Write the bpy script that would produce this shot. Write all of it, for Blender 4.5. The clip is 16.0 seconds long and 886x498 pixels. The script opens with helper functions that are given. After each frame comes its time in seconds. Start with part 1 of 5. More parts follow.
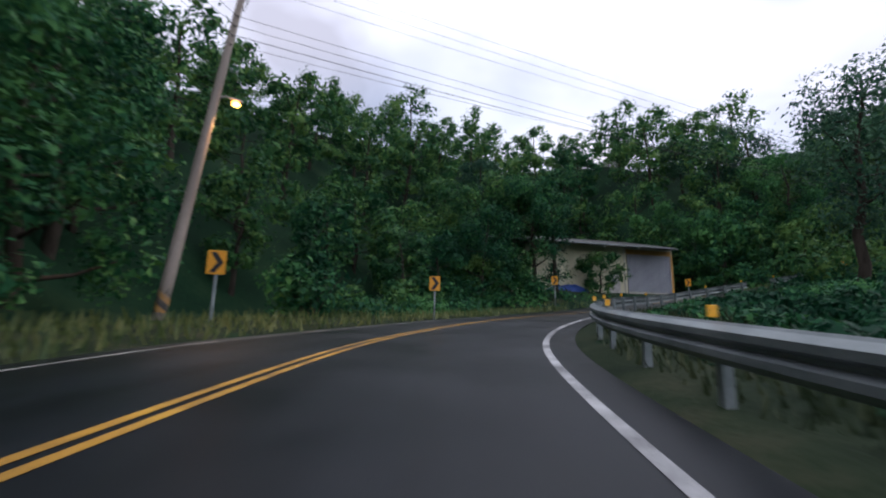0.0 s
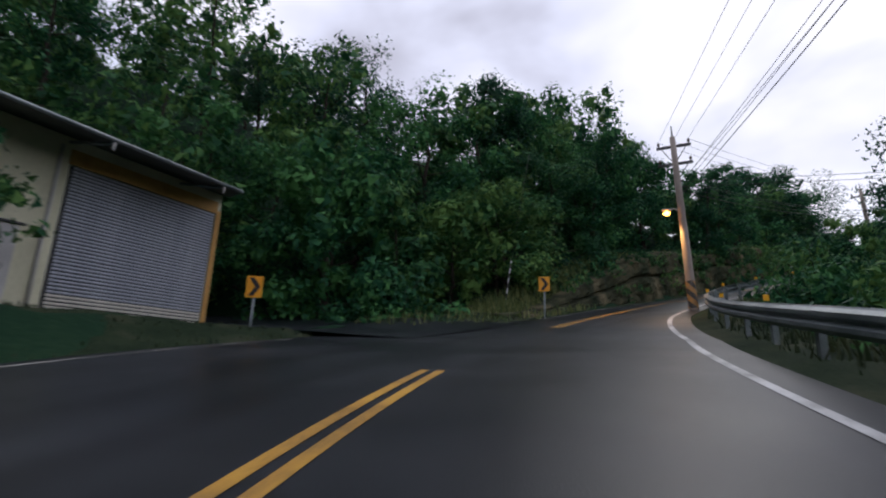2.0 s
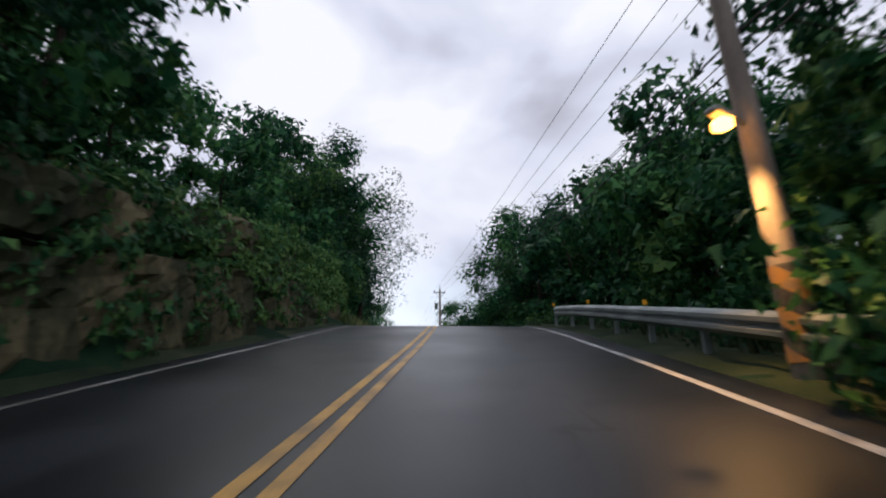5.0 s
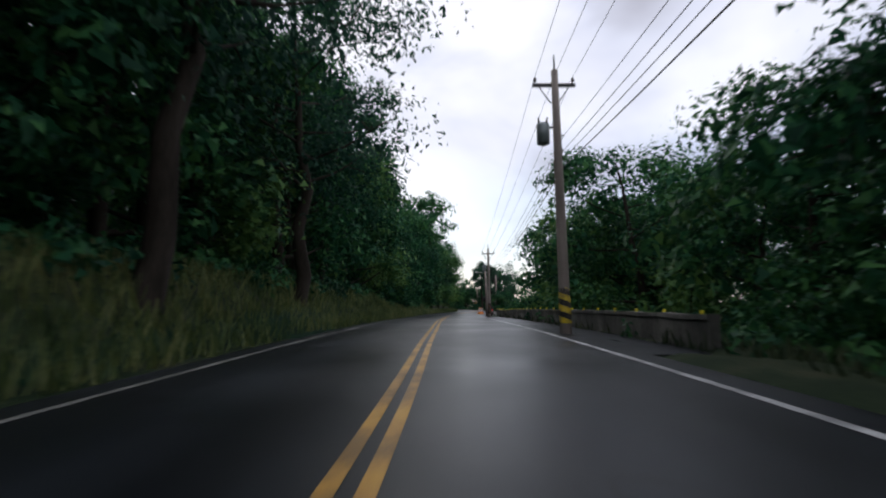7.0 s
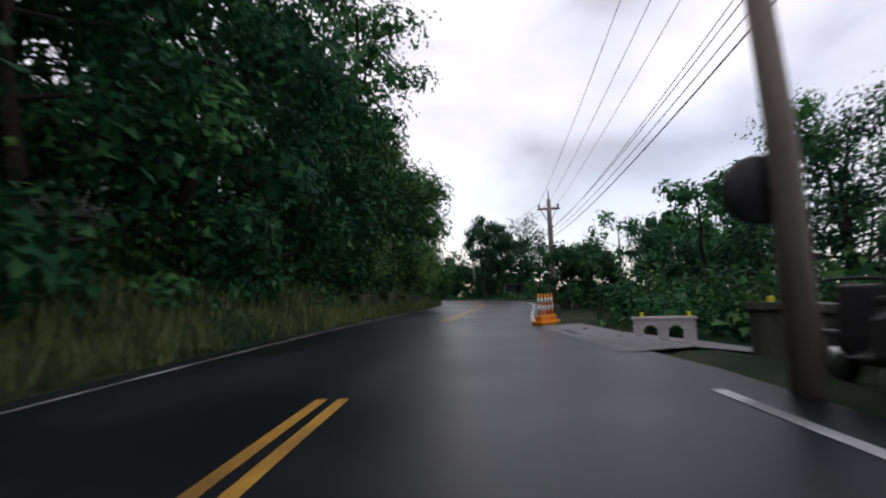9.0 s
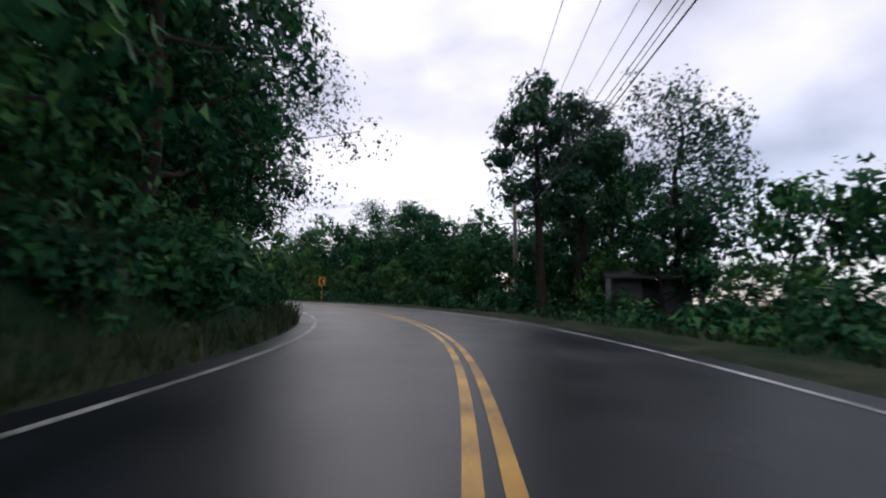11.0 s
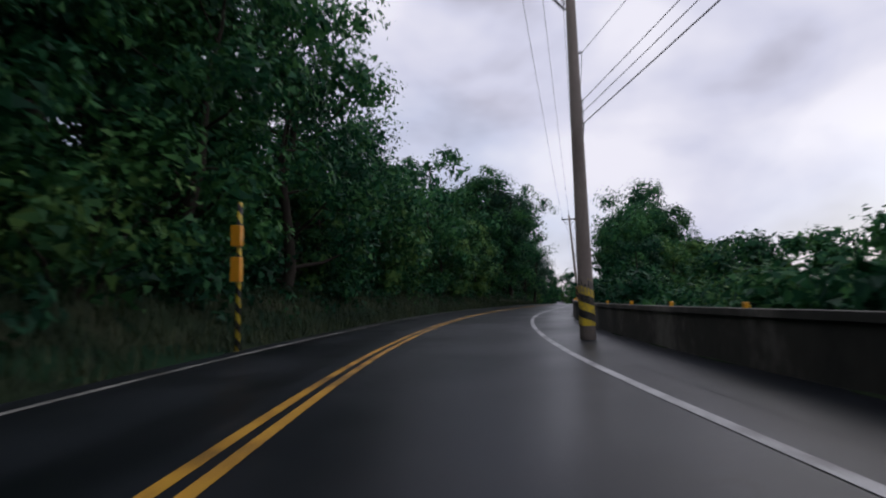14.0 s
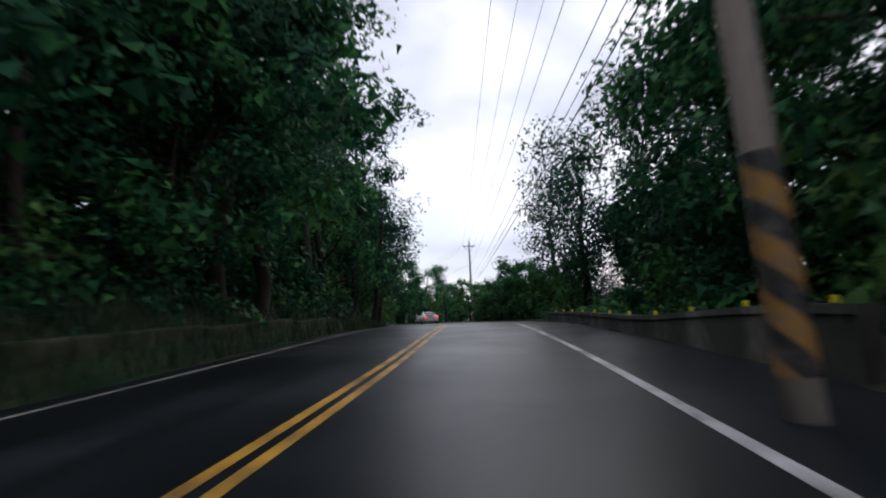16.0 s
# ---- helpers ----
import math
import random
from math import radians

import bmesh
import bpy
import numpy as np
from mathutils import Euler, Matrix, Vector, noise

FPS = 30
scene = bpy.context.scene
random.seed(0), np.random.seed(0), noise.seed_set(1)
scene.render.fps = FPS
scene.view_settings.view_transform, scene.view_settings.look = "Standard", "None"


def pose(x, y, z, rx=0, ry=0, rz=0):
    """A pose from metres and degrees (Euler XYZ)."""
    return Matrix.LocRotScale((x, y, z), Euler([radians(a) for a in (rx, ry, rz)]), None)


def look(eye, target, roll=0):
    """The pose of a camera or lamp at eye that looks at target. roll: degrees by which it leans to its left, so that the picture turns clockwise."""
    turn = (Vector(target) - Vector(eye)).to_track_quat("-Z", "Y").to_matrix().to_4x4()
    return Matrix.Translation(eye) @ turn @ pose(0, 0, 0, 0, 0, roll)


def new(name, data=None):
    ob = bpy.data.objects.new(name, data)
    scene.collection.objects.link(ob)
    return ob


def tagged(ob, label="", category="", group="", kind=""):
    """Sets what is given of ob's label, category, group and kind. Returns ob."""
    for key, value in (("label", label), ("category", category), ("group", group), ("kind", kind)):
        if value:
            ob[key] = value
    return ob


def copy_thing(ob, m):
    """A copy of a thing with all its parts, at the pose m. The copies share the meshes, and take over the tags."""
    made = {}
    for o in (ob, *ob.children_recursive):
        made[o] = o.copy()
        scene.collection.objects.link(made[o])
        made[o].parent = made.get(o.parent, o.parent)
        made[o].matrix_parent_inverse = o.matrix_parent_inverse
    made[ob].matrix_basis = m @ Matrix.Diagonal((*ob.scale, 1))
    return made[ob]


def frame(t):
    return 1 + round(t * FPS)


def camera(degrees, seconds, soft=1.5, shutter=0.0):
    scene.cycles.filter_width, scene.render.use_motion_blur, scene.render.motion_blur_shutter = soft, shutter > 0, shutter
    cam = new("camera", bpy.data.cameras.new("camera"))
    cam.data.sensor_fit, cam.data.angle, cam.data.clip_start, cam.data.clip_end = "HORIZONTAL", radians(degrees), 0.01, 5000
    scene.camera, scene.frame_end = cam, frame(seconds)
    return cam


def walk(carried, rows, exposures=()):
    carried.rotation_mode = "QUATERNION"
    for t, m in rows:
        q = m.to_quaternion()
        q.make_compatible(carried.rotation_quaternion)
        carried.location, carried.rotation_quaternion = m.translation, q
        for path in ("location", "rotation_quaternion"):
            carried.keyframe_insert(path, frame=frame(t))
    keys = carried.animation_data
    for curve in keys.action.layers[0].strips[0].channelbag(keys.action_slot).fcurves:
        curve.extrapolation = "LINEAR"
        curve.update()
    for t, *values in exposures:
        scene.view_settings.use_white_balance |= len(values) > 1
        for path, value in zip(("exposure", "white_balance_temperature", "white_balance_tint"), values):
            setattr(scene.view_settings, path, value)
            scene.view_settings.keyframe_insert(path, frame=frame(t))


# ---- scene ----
cam = camera(84.7, 16.0, soft=2.0, shutter=0.16)

# seconds, x, y, z, heading, tilt, lean
PATH = [
    (0.0, -0.00, -0.00, -0.00, 0.01, 11.32, -1.20),
    (0.5, 0.83, 9.76, 1.01, -9.54, 10.22, -0.25),
    (1.0, 4.07, 18.48, 2.00, -22.59, 11.60, 0.92),
    (1.5, 8.84, 25.35, 2.87, -37.49, 13.06, 0.53),
    (2.0, 14.05, 29.76, 3.85, -51.73, 13.85, -1.82),
    (2.5, 19.35, 32.68, 4.79, -63.86, 13.85, -2.14),
    (3.0, 25.34, 34.46, 5.67, -75.14, 14.17, -2.57),
    (3.5, 31.68, 35.25, 6.77, -86.26, 16.26, -1.41),
    (4.0, 38.14, 34.73, 8.03, -95.83, 17.35, -0.63),
    (4.5, 44.97, 33.25, 9.33, -100.30, 17.40, -0.30),
    (5.0, 52.46, 31.39, 10.86, -101.20, 17.60, -0.10),
    (5.5, 60.67, 29.46, 12.62, -99.70, 16.60, 0.00),
    (6.0, 69.76, 27.73, 14.42, -96.70, 12.60, 0.04),
    (6.5, 79.84, 26.31, 15.69, -93.82, 7.88, 0.14),
    (7.0, 90.87, 25.24, 15.88, -91.71, 7.06, 0.17),
    (7.5, 102.64, 24.64, 16.06, -90.56, 6.99, 0.63),
    (8.0, 114.66, 23.89, 16.12, -90.77, 5.54, 0.10),
    (8.5, 126.67, 23.04, 16.10, -91.44, 6.17, 0.21),
    (9.0, 138.17, 22.27, 16.04, -93.45, 5.79, 2.11),
    (9.5, 149.30, 20.64, 16.15, -95.95, 6.49, 0.86),
    (10.0, 159.92, 18.89, 16.25, -95.90, 6.28, 0.21),
    (10.5, 170.08, 17.42, 16.32, -93.41, 6.30, -0.33),
    (11.0, 179.80, 16.69, 16.37, -88.13, 5.71, -1.26),
    (11.5, 188.95, 17.04, 16.42, -78.82, 5.87, -0.56),
    (12.0, 197.06, 19.27, 16.53, -64.71, 5.69, -0.07),
    (12.5, 204.17, 23.25, 16.66, -51.88, 7.28, -0.93),
    (13.0, 210.29, 28.68, 16.74, -41.35, 7.23, -0.88),
    (13.5, 215.94, 35.22, 16.75, -36.22, 6.06, 0.30),
    (14.0, 221.55, 42.73, 16.74, -35.54, 5.92, 1.33),
    (14.5, 227.82, 50.36, 16.71, -39.51, 5.01, 0.58),
    (15.0, 235.22, 57.66, 16.72, -45.93, 5.32, -0.13),
    (15.5, 243.99, 64.66, 16.80, -49.81, 6.02, 0.97),
    (16.0, 253.78, 71.92, 16.84, -51.84, 6.12, 2.51),
]
EXPOSURE = [(0.0, 0.4, 6100, 9), (0.5, 0.25, 6100, 9), (1.0, 0.25, 6100, 9), (1.5, 0.05, 6100, 9), (3.0, -0.05, 6150, 10), (4.0, -0.35, 6100, 6), (5.2, -0.1, 6200, 6), (6.5, -0.1, 6200, 6), (7.0, -0.02, 6200, 6), (8.0, -0.02, 6300, 8), (9.0, 0.05, 6450, 10), (10.2, 0.0, 6200, 11), (11.5, -0.12, 6200, 11), (12.0, -0.26, 6200, 11), (12.5, -0.32, 6200, 11), (13.5, -0.28, 6200, 11), (14.0, -0.3, 6200, 11), (15.0, -0.22, 6200, 8), (16.0, 0.12, 6200, 5)]
walk(cam, [(t, pose(x, y, z, 90 + tilt, lean, yaw)) for t, x, y, z, yaw, tilt, lean in PATH], EXPOSURE)

# ---- world and sun: an overcast evening sky with broken cloud ----
world = bpy.data.worlds.new("evening_sky")
scene.world = world
world.use_nodes = True
wn, wl = world.node_tree.nodes, world.node_tree.links
wn.clear()


def wnode(kind, **values):
    n = wn.new(kind)
    for k, v in values.items():
        n.inputs[k].default_value = v
    return n


w_out = wn.new("ShaderNodeOutputWorld")
w_bg = wnode("ShaderNodeBackground", Strength=1.0)
w_sky = wn.new("ShaderNodeTexSky")
w_sky.sky_type = "NISHITA"
w_sky.sun_disc = False
w_sky.sun_elevation = radians(32)
w_sky.sun_rotation = radians(80)
w_gain = wn.new("ShaderNodeVectorMath")
w_gain.operation = "SCALE"
w_gain.inputs["Scale"].default_value = 0.13
w_tc = wn.new("ShaderNodeTexCoord")
w_map = wnode("ShaderNodeMapping", Scale=(1.0, 1.0, 1.7), Location=(0.35, 0.1, 0.0))
w_n1 = wnode("ShaderNodeTexNoise", Scale=2.9, Detail=4.0, Roughness=0.42, Distortion=0.2)
w_n2 = wnode("ShaderNodeTexNoise", Scale=1.1, Detail=3.0, Roughness=0.5)
w_ramp = wn.new("ShaderNodeValToRGB")
cr = w_ramp.color_ramp
cr.elements[0].position, cr.elements[0].color = 0.34, (0.55, 0.53, 0.62, 1)
cr.elements[1].position, cr.elements[1].color = 0.60, (1.07, 1.03, 1.10, 1)
mid = cr.elements.new(0.46)
mid.color = (0.81, 0.80, 0.94, 1)
w_gap = wn.new("ShaderNodeValToRGB")
w_gap.color_ramp.elements[0].position, w_gap.color_ramp.elements[0].color = 0.47, (0, 0, 0, 1)
w_gap.color_ramp.elements[1].position, w_gap.color_ramp.elements[1].color = 0.66, (0.42, 0.42, 0.42, 1)
w_mix = wn.new("ShaderNodeMixRGB")
wl.new(w_tc.outputs["Generated"], w_map.inputs["Vector"])
wl.new(w_map.outputs[0], w_n1.inputs["Vector"])
wl.new(w_map.outputs[0], w_n2.inputs["Vector"])
wl.new(w_n1.outputs["Fac"], w_ramp.inputs["Fac"])
wl.new(w_n2.outputs["Fac"], w_gap.inputs["Fac"])
wl.new(w_gap.outputs["Color"], w_mix.inputs["Fac"])
wl.new(w_ramp.outputs["Color"], w_mix.inputs["Color1"])
wl.new(w_sky.outputs["Color"], w_gain.inputs[0])
wl.new(w_gain.outputs["Vector"], w_mix.inputs["Color2"])
wl.new(w_mix.outputs["Color"], w_bg.inputs["Color"])
wl.new(w_bg.outputs[0], w_out.inputs["Surface"])

sun = new("sun", bpy.data.lights.new("sun", "SUN"))
sun.data.energy, sun.data.angle, sun.data.color = 0.3, radians(25), (1.0, 0.93, 0.86)
sun.matrix_world = look((80, 20, 52), (0, 0, 0))


# ---- materials ----
def material(name, colours, rough=0.7, metal=0.0, scale=4.0, fine=40.0, bump=0.3, vary=0.0, island=0.0, coord="Object", stretch=(1, 1, 1), see=0.0, rough_vary=0.0, spec=0.5):
    """A surface of two or three colours mixed by noise at two scales, with fine relief."""
    m = bpy.data.materials.new(name)
    m.use_nodes = True
    t = m.node_tree
    n, l = t.nodes, t.links
    b = n["Principled BSDF"]
    b.inputs["Roughness"].default_value, b.inputs["Metallic"].default_value = rough, metal
    b.inputs["Specular IOR Level"].default_value = spec
    tc, mp = n.new("ShaderNodeTexCoord"), n.new("ShaderNodeMapping")
    mp.inputs["Scale"].default_value = stretch
    l.new(tc.outputs[coord], mp.inputs["Vector"])
    big, small = n.new("ShaderNodeTexNoise"), n.new("ShaderNodeTexNoise")
    big.inputs["Scale"].default_value, big.inputs["Detail"].default_value = scale, 4
    small.inputs["Scale"].default_value, small.inputs["Detail"].default_value = fine, 5
    for q in (big, small):
        l.new(mp.outputs[0], q.inputs["Vector"])
    r = n.new("ShaderNodeValToRGB")
    e = r.color_ramp.elements
    e[0].position, e[0].color = 0.32, (*colours[0], 1)
    e[1].position, e[1].color = 0.68, (*colours[-1], 1)
    if len(colours) == 3:
        k = e.new(0.5)
        k.color = (*colours[1], 1)
    mixf = n.new("ShaderNodeMath")
    mixf.operation = "MULTIPLY_ADD"
    mixf.inputs[1].default_value, mixf.inputs[2].default_value = 0.35, -0.175
    l.new(small.outputs["Fac"], mixf.inputs[0])
    addf = n.new("ShaderNodeMath")
    addf.operation = "ADD"
    l.new(big.outputs["Fac"], addf.inputs[0])
    l.new(mixf.outputs[0], addf.inputs[1])
    last = addf.outputs[0]
    for amount, kind in ((vary, "object"), (island, "island")):
        if amount:
            src = n.new("ShaderNodeObjectInfo").outputs["Random"] if kind == "object" else n.new("ShaderNodeNewGeometry").outputs["Random Per Island"]
            k = n.new("ShaderNodeMath")
            k.operation = "MULTIPLY_ADD"
            k.inputs[1].default_value, k.inputs[2].default_value = amount, -amount / 2
            l.new(src, k.inputs[0])
            s = n.new("ShaderNodeMath")
            s.operation = "ADD"
            l.new(last, s.inputs[0])
            l.new(k.outputs[0], s.inputs[1])
            last = s.outputs[0]
    l.new(last, r.inputs["Fac"])
    l.new(r.outputs["Color"], b.inputs["Base Color"])
    if rough_vary:
        k = n.new("ShaderNodeMath")
        k.operation = "MULTIPLY_ADD"
        k.inputs[1].default_value, k.inputs[2].default_value = rough_vary, rough - rough_vary / 2
        l.new(big.outputs["Fac"], k.inputs[0])
        l.new(k.outputs[0], b.inputs["Roughness"])
    if bump:
        bp = n.new("ShaderNodeBump")
        bp.inputs["Strength"].default_value, bp.inputs["Distance"].default_value = bump, 0.02
        l.new(small.outputs["Fac"], bp.inputs["Height"])
        l.new(bp.outputs[0], b.inputs["Normal"])
    if see:
        tr, mx = n.new("ShaderNodeBsdfTranslucent"), n.new("ShaderNodeMixShader")
        mx.inputs[0].default_value = see
        l.new(r.outputs["Color"], tr.inputs["Color"])
        l.new(b.outputs[0], mx.inputs[1])
        l.new(tr.outputs[0], mx.inputs[2])
        l.new(mx.outputs[0], n["Material Output"].inputs["Surface"])
    return m


def glowing(name, colour, strength):
    m = bpy.data.materials.new(name)
    m.use_nodes = True
    b = m.node_tree.nodes["Principled BSDF"]
    b.inputs["Base Color"].default_value = (*colour, 1)
    b.inputs["Emission Color"].default_value = (*colour, 1)
    b.inputs["Emission Strength"].default_value = strength
    return m


def striped(name, one, two, turns, pitch):
    """Paint in slanting bands round an upright shaft."""
    m = bpy.data.materials.new(name)
    m.use_nodes = True
    n, l = m.node_tree.nodes, m.node_tree.links
    b = n["Principled BSDF"]
    b.inputs["Roughness"].default_value = 0.6
    tc, sep = n.new("ShaderNodeTexCoord"), n.new("ShaderNodeSeparateXYZ")
    l.new(tc.outputs["Object"], sep.inputs[0])
    ang = n.new("ShaderNodeMath")
    ang.operation = "ARCTAN2"
    l.new(sep.outputs["Y"], ang.inputs[0])
    l.new(sep.outputs["X"], ang.inputs[1])
    mul = n.new("ShaderNodeMath")
    mul.operation = "MULTIPLY_ADD"
    mul.inputs[1].default_value = 2 * math.pi / pitch
    zt = n.new("ShaderNodeMath")
    zt.operation = "MULTIPLY"
    zt.inputs[1].default_value = turns
    l.new(ang.outputs[0], zt.inputs[0])
    l.new(sep.outputs["Z"], mul.inputs[0])
    l.new(zt.outputs[0], mul.inputs[2])
    sn = n.new("ShaderNodeMath")
    sn.operation = "SINE"
    l.new(mul.outputs[0], sn.inputs[0])
    gt = n.new("ShaderNodeMath")
    gt.operation = "GREATER_THAN"
    gt.inputs[1].default_value = 0.0
    l.new(sn.outputs[0], gt.inputs[0])
    ns = n.new("ShaderNodeTexNoise")
    ns.inputs["Scale"].default_value, ns.inputs["Detail"].default_value = 9, 6
    l.new(tc.outputs["Object"], ns.inputs["Vector"])
    mx = n.new("ShaderNodeMixRGB")
    mx.inputs[1].default_value, mx.inputs[2].default_value = (*one, 1), (*two, 1)
    l.new(gt.outputs[0], mx.inputs[0])
    wear, ramp = n.new("ShaderNodeMixRGB"), n.new("ShaderNodeValToRGB")
    ramp.color_ramp.elements[0].position, ramp.color_ramp.elements[1].position = 0.46, 0.70
    ramp.color_ramp.elements[1].color = (0.6, 0.6, 0.6, 1)
    l.new(ns.outputs["Fac"], ramp.inputs[0])
    l.new(ramp.outputs[0], wear.inputs[0])
    l.new(mx.outputs[0], wear.inputs[1])
    wear.inputs[2].default_value = (0.16, 0.14, 0.12, 1)
    l.new(wear.outputs[0], b.inputs["Base Color"])
    return m


def asphalt():
    """Damp asphalt, polished darker in the wheel tracks, with patches, stains and fine stones."""
    m = material("wet_asphalt", [(0.006, 0.008, 0.011), (0.011, 0.013, 0.017), (0.020, 0.023, 0.028)], rough=0.37, spec=0.20, scale=0.35, fine=60, bump=0.16, rough_vary=0.34)
    n, l = m.node_tree.nodes, m.node_tree.links
    b = n["Principled BSDF"]
    uv, sep = n.new("ShaderNodeUVMap"), n.new("ShaderNodeSeparateXYZ")
    uv.uv_map = "lane"
    l.new(uv.outputs[0], sep.inputs[0])
    mp = n.new("ShaderNodeMapping")
    mp.inputs["Scale"].default_value = (1.6, 0.06, 1)
    l.new(uv.outputs[0], mp.inputs["Vector"])
    streak = n.new("ShaderNodeTexNoise")
    streak.inputs["Scale"].default_value, streak.inputs["Detail"].default_value = 1.0, 3
    l.new(mp.outputs[0], streak.inputs["Vector"])
    k = n.new("ShaderNodeMath")
    k.operation = "MULTIPLY"
    k.inputs[1].default_value = 2 * math.pi / 1.62
    l.new(sep.outputs["X"], k.inputs[0])
    wave = n.new("ShaderNodeMath")
    wave.operation = "COSINE"
    l.new(k.outputs[0], wave.inputs[0])
    mix_ = n.new("ShaderNodeMath")
    mix_.operation = "MULTIPLY_ADD"
    mix_.inputs[1].default_value = 0.10
    l.new(wave.outputs[0], mix_.inputs[0])
    l.new(streak.outputs["Fac"], mix_.inputs[2])
    ramp = n.new("ShaderNodeValToRGB")
    ramp.color_ramp.elements[0].position, ramp.color_ramp.elements[0].color = 0.36, (0.66, 0.66, 0.68, 1)
    ramp.color_ramp.elements[1].position, ramp.color_ramp.elements[1].color = 0.66, (1.30, 1.29, 1.26, 1)
    l.new(mix_.outputs[0], ramp.inputs["Fac"])
    tint = n.new("ShaderNodeMixRGB")
    tint.blend_type = "MULTIPLY"
    tint.inputs[0].default_value = 1.0
    base = b.inputs["Base Color"].links[0].from_socket
    l.new(base, tint.inputs[1])
    l.new(ramp.outputs[0], tint.inputs[2])
    # thin cracks
    vor = n.new("ShaderNodeTexVoronoi")
    vor.feature = "DISTANCE_TO_EDGE"
    vor.inputs["Scale"].default_value = 0.22
    tc = n.new("ShaderNodeTexCoord")
    bend = n.new("ShaderNodeTexNoise")
    bend.inputs["Scale"].default_value = 0.9
    l.new(tc.outputs["Object"], bend.inputs["Vector"])
    add = n.new("ShaderNodeVectorMath")
    add.operation = "MULTIPLY_ADD"
    add.inputs[1].default_value = (3, 3, 3)
    l.new(bend.outputs["Color"], add.inputs[0])
    l.new(tc.outputs["Object"], add.inputs[2])
    l.new(add.outputs[0], vor.inputs["Vector"])
    cut = n.new("ShaderNodeMath")
    cut.operation = "LESS_THAN"
    cut.inputs[1].default_value = 0.006
    l.new(vor.outputs["Distance"], cut.inputs[0])
    crack = n.new("ShaderNodeMixRGB")
    crack.inputs[2].default_value = (0.008, 0.009, 0.010, 1)
    l.new(cut.outputs[0], crack.inputs[0])
    l.new(tint.outputs[0], crack.inputs[1])
    l.new(crack.outputs[0], b.inputs["Base Color"])
    return m


ASPHALT = asphalt()
YELLOW_LINE = material("yellow_road_paint", [(0.20, 0.11, 0.02), (0.46, 0.24, 0.025), (0.62, 0.34, 0.03)], rough=0.5, scale=1.5, fine=30, bump=0.2)
WORN_LINE = material("worn_road_paint", [(0.09, 0.09, 0.08), (0.22, 0.22, 0.20), (0.48, 0.47, 0.43)], rough=0.55, scale=0.9, fine=12, bump=0.2)
WHITE_LINE = material("white_road_paint", [(0.16, 0.16, 0.16), (0.40, 0.40, 0.40), (0.58, 0.58, 0.58)], rough=0.5, scale=1.5, fine=30, bump=0.2)
SOIL = material("soil_and_moss", [(0.004, 0.017, 0.008), (0.008, 0.030, 0.013), (0.017, 0.042, 0.018)], rough=0.95, scale=0.25, fine=6, bump=0.8, spec=0.12)
VERGE = material("grassy_verge", [(0.010, 0.020, 0.009), (0.020, 0.033, 0.015), (0.045, 0.050, 0.028)], rough=0.95, scale=0.8, fine=14, bump=0.9, spec=0.12)
ROCK = material("weathered_rock", [(0.014, 0.021, 0.010), (0.046, 0.047, 0.026), (0.135, 0.115, 0.066)], rough=0.92, scale=0.9, fine=9, bump=1.0, stretch=(1, 1, 0.4), spec=0.12)
CONCRETE = material("stained_concrete", [(0.040, 0.042, 0.036), (0.090, 0.088, 0.076), (0.19, 0.18, 0.16)], rough=0.9, scale=0.9, fine=16, bump=0.4, stretch=(1, 1, 0.45))
STAINED = material("damp_stained_concrete", [(0.022, 0.024, 0.019), (0.048, 0.047, 0.038), (0.165, 0.155, 0.135)], rough=0.85, scale=0.8, fine=13, bump=0.5, stretch=(1, 1, 0.4))
PALE_CONCRETE = material("pale_concrete", [(0.12, 0.12, 0.12), (0.20, 0.20, 0.20)], rough=0.8, scale=0.7, fine=18, bump=0.3)
POLE = material("pole_concrete", [(0.23, 0.19, 0.165), (0.37, 0.315, 0.275)], rough=0.85, scale=1.2, fine=25, bump=0.3, stretch=(1, 1, 0.3))
STEEL = material("galvanised_steel", [(0.13, 0.16, 0.165), (0.28, 0.31, 0.315)], rough=0.48, metal=0.6, scale=1.3, fine=30, bump=0.1)
DARK_STEEL = material("dark_steel", [(0.035, 0.035, 0.037), (0.07, 0.07, 0.07)], rough=0.5, metal=0.5, scale=5, fine=40, bump=0.1)
CABLE = material("black_cable", [(0.012, 0.012, 0.013), (0.02, 0.02, 0.022)], rough=0.6, scale=3, fine=30, bump=0)
PORCELAIN = material("brown_porcelain", [(0.05, 0.035, 0.03), (0.08, 0.055, 0.045)], rough=0.25, scale=8, fine=40, bump=0)
SIGN_YELLOW = material("sign_yellow", [(0.70, 0.30, 0.012), (0.82, 0.37, 0.02)], rough=0.4, scale=3, fine=40, bump=0.05)
SIGN_BLACK = material("sign_black", [(0.012, 0.012, 0.012), (0.022, 0.022, 0.022)], rough=0.45, scale=4, fine=40, bump=0)
REFLECTOR = material("amber_reflector", [(0.85, 0.38, 0.01), (0.95, 0.50, 0.02)], rough=0.3, scale=8, fine=30, bump=0)
REFLECTOR_YELLOW = material("yellow_reflector", [(0.80, 0.70, 0.03), (0.92, 0.82, 0.06)], rough=0.3, scale=8, fine=30, bump=0)
STRIPES = striped("hazard_stripes", (0.36, 0.185, 0.045), (0.03, 0.03, 0.03), 2.0, 0.44)
STRIPES_FADED = striped("faded_hazard_stripes", (0.15, 0.085, 0.035), (0.045, 0.042, 0.040), 2.0, 0.44)
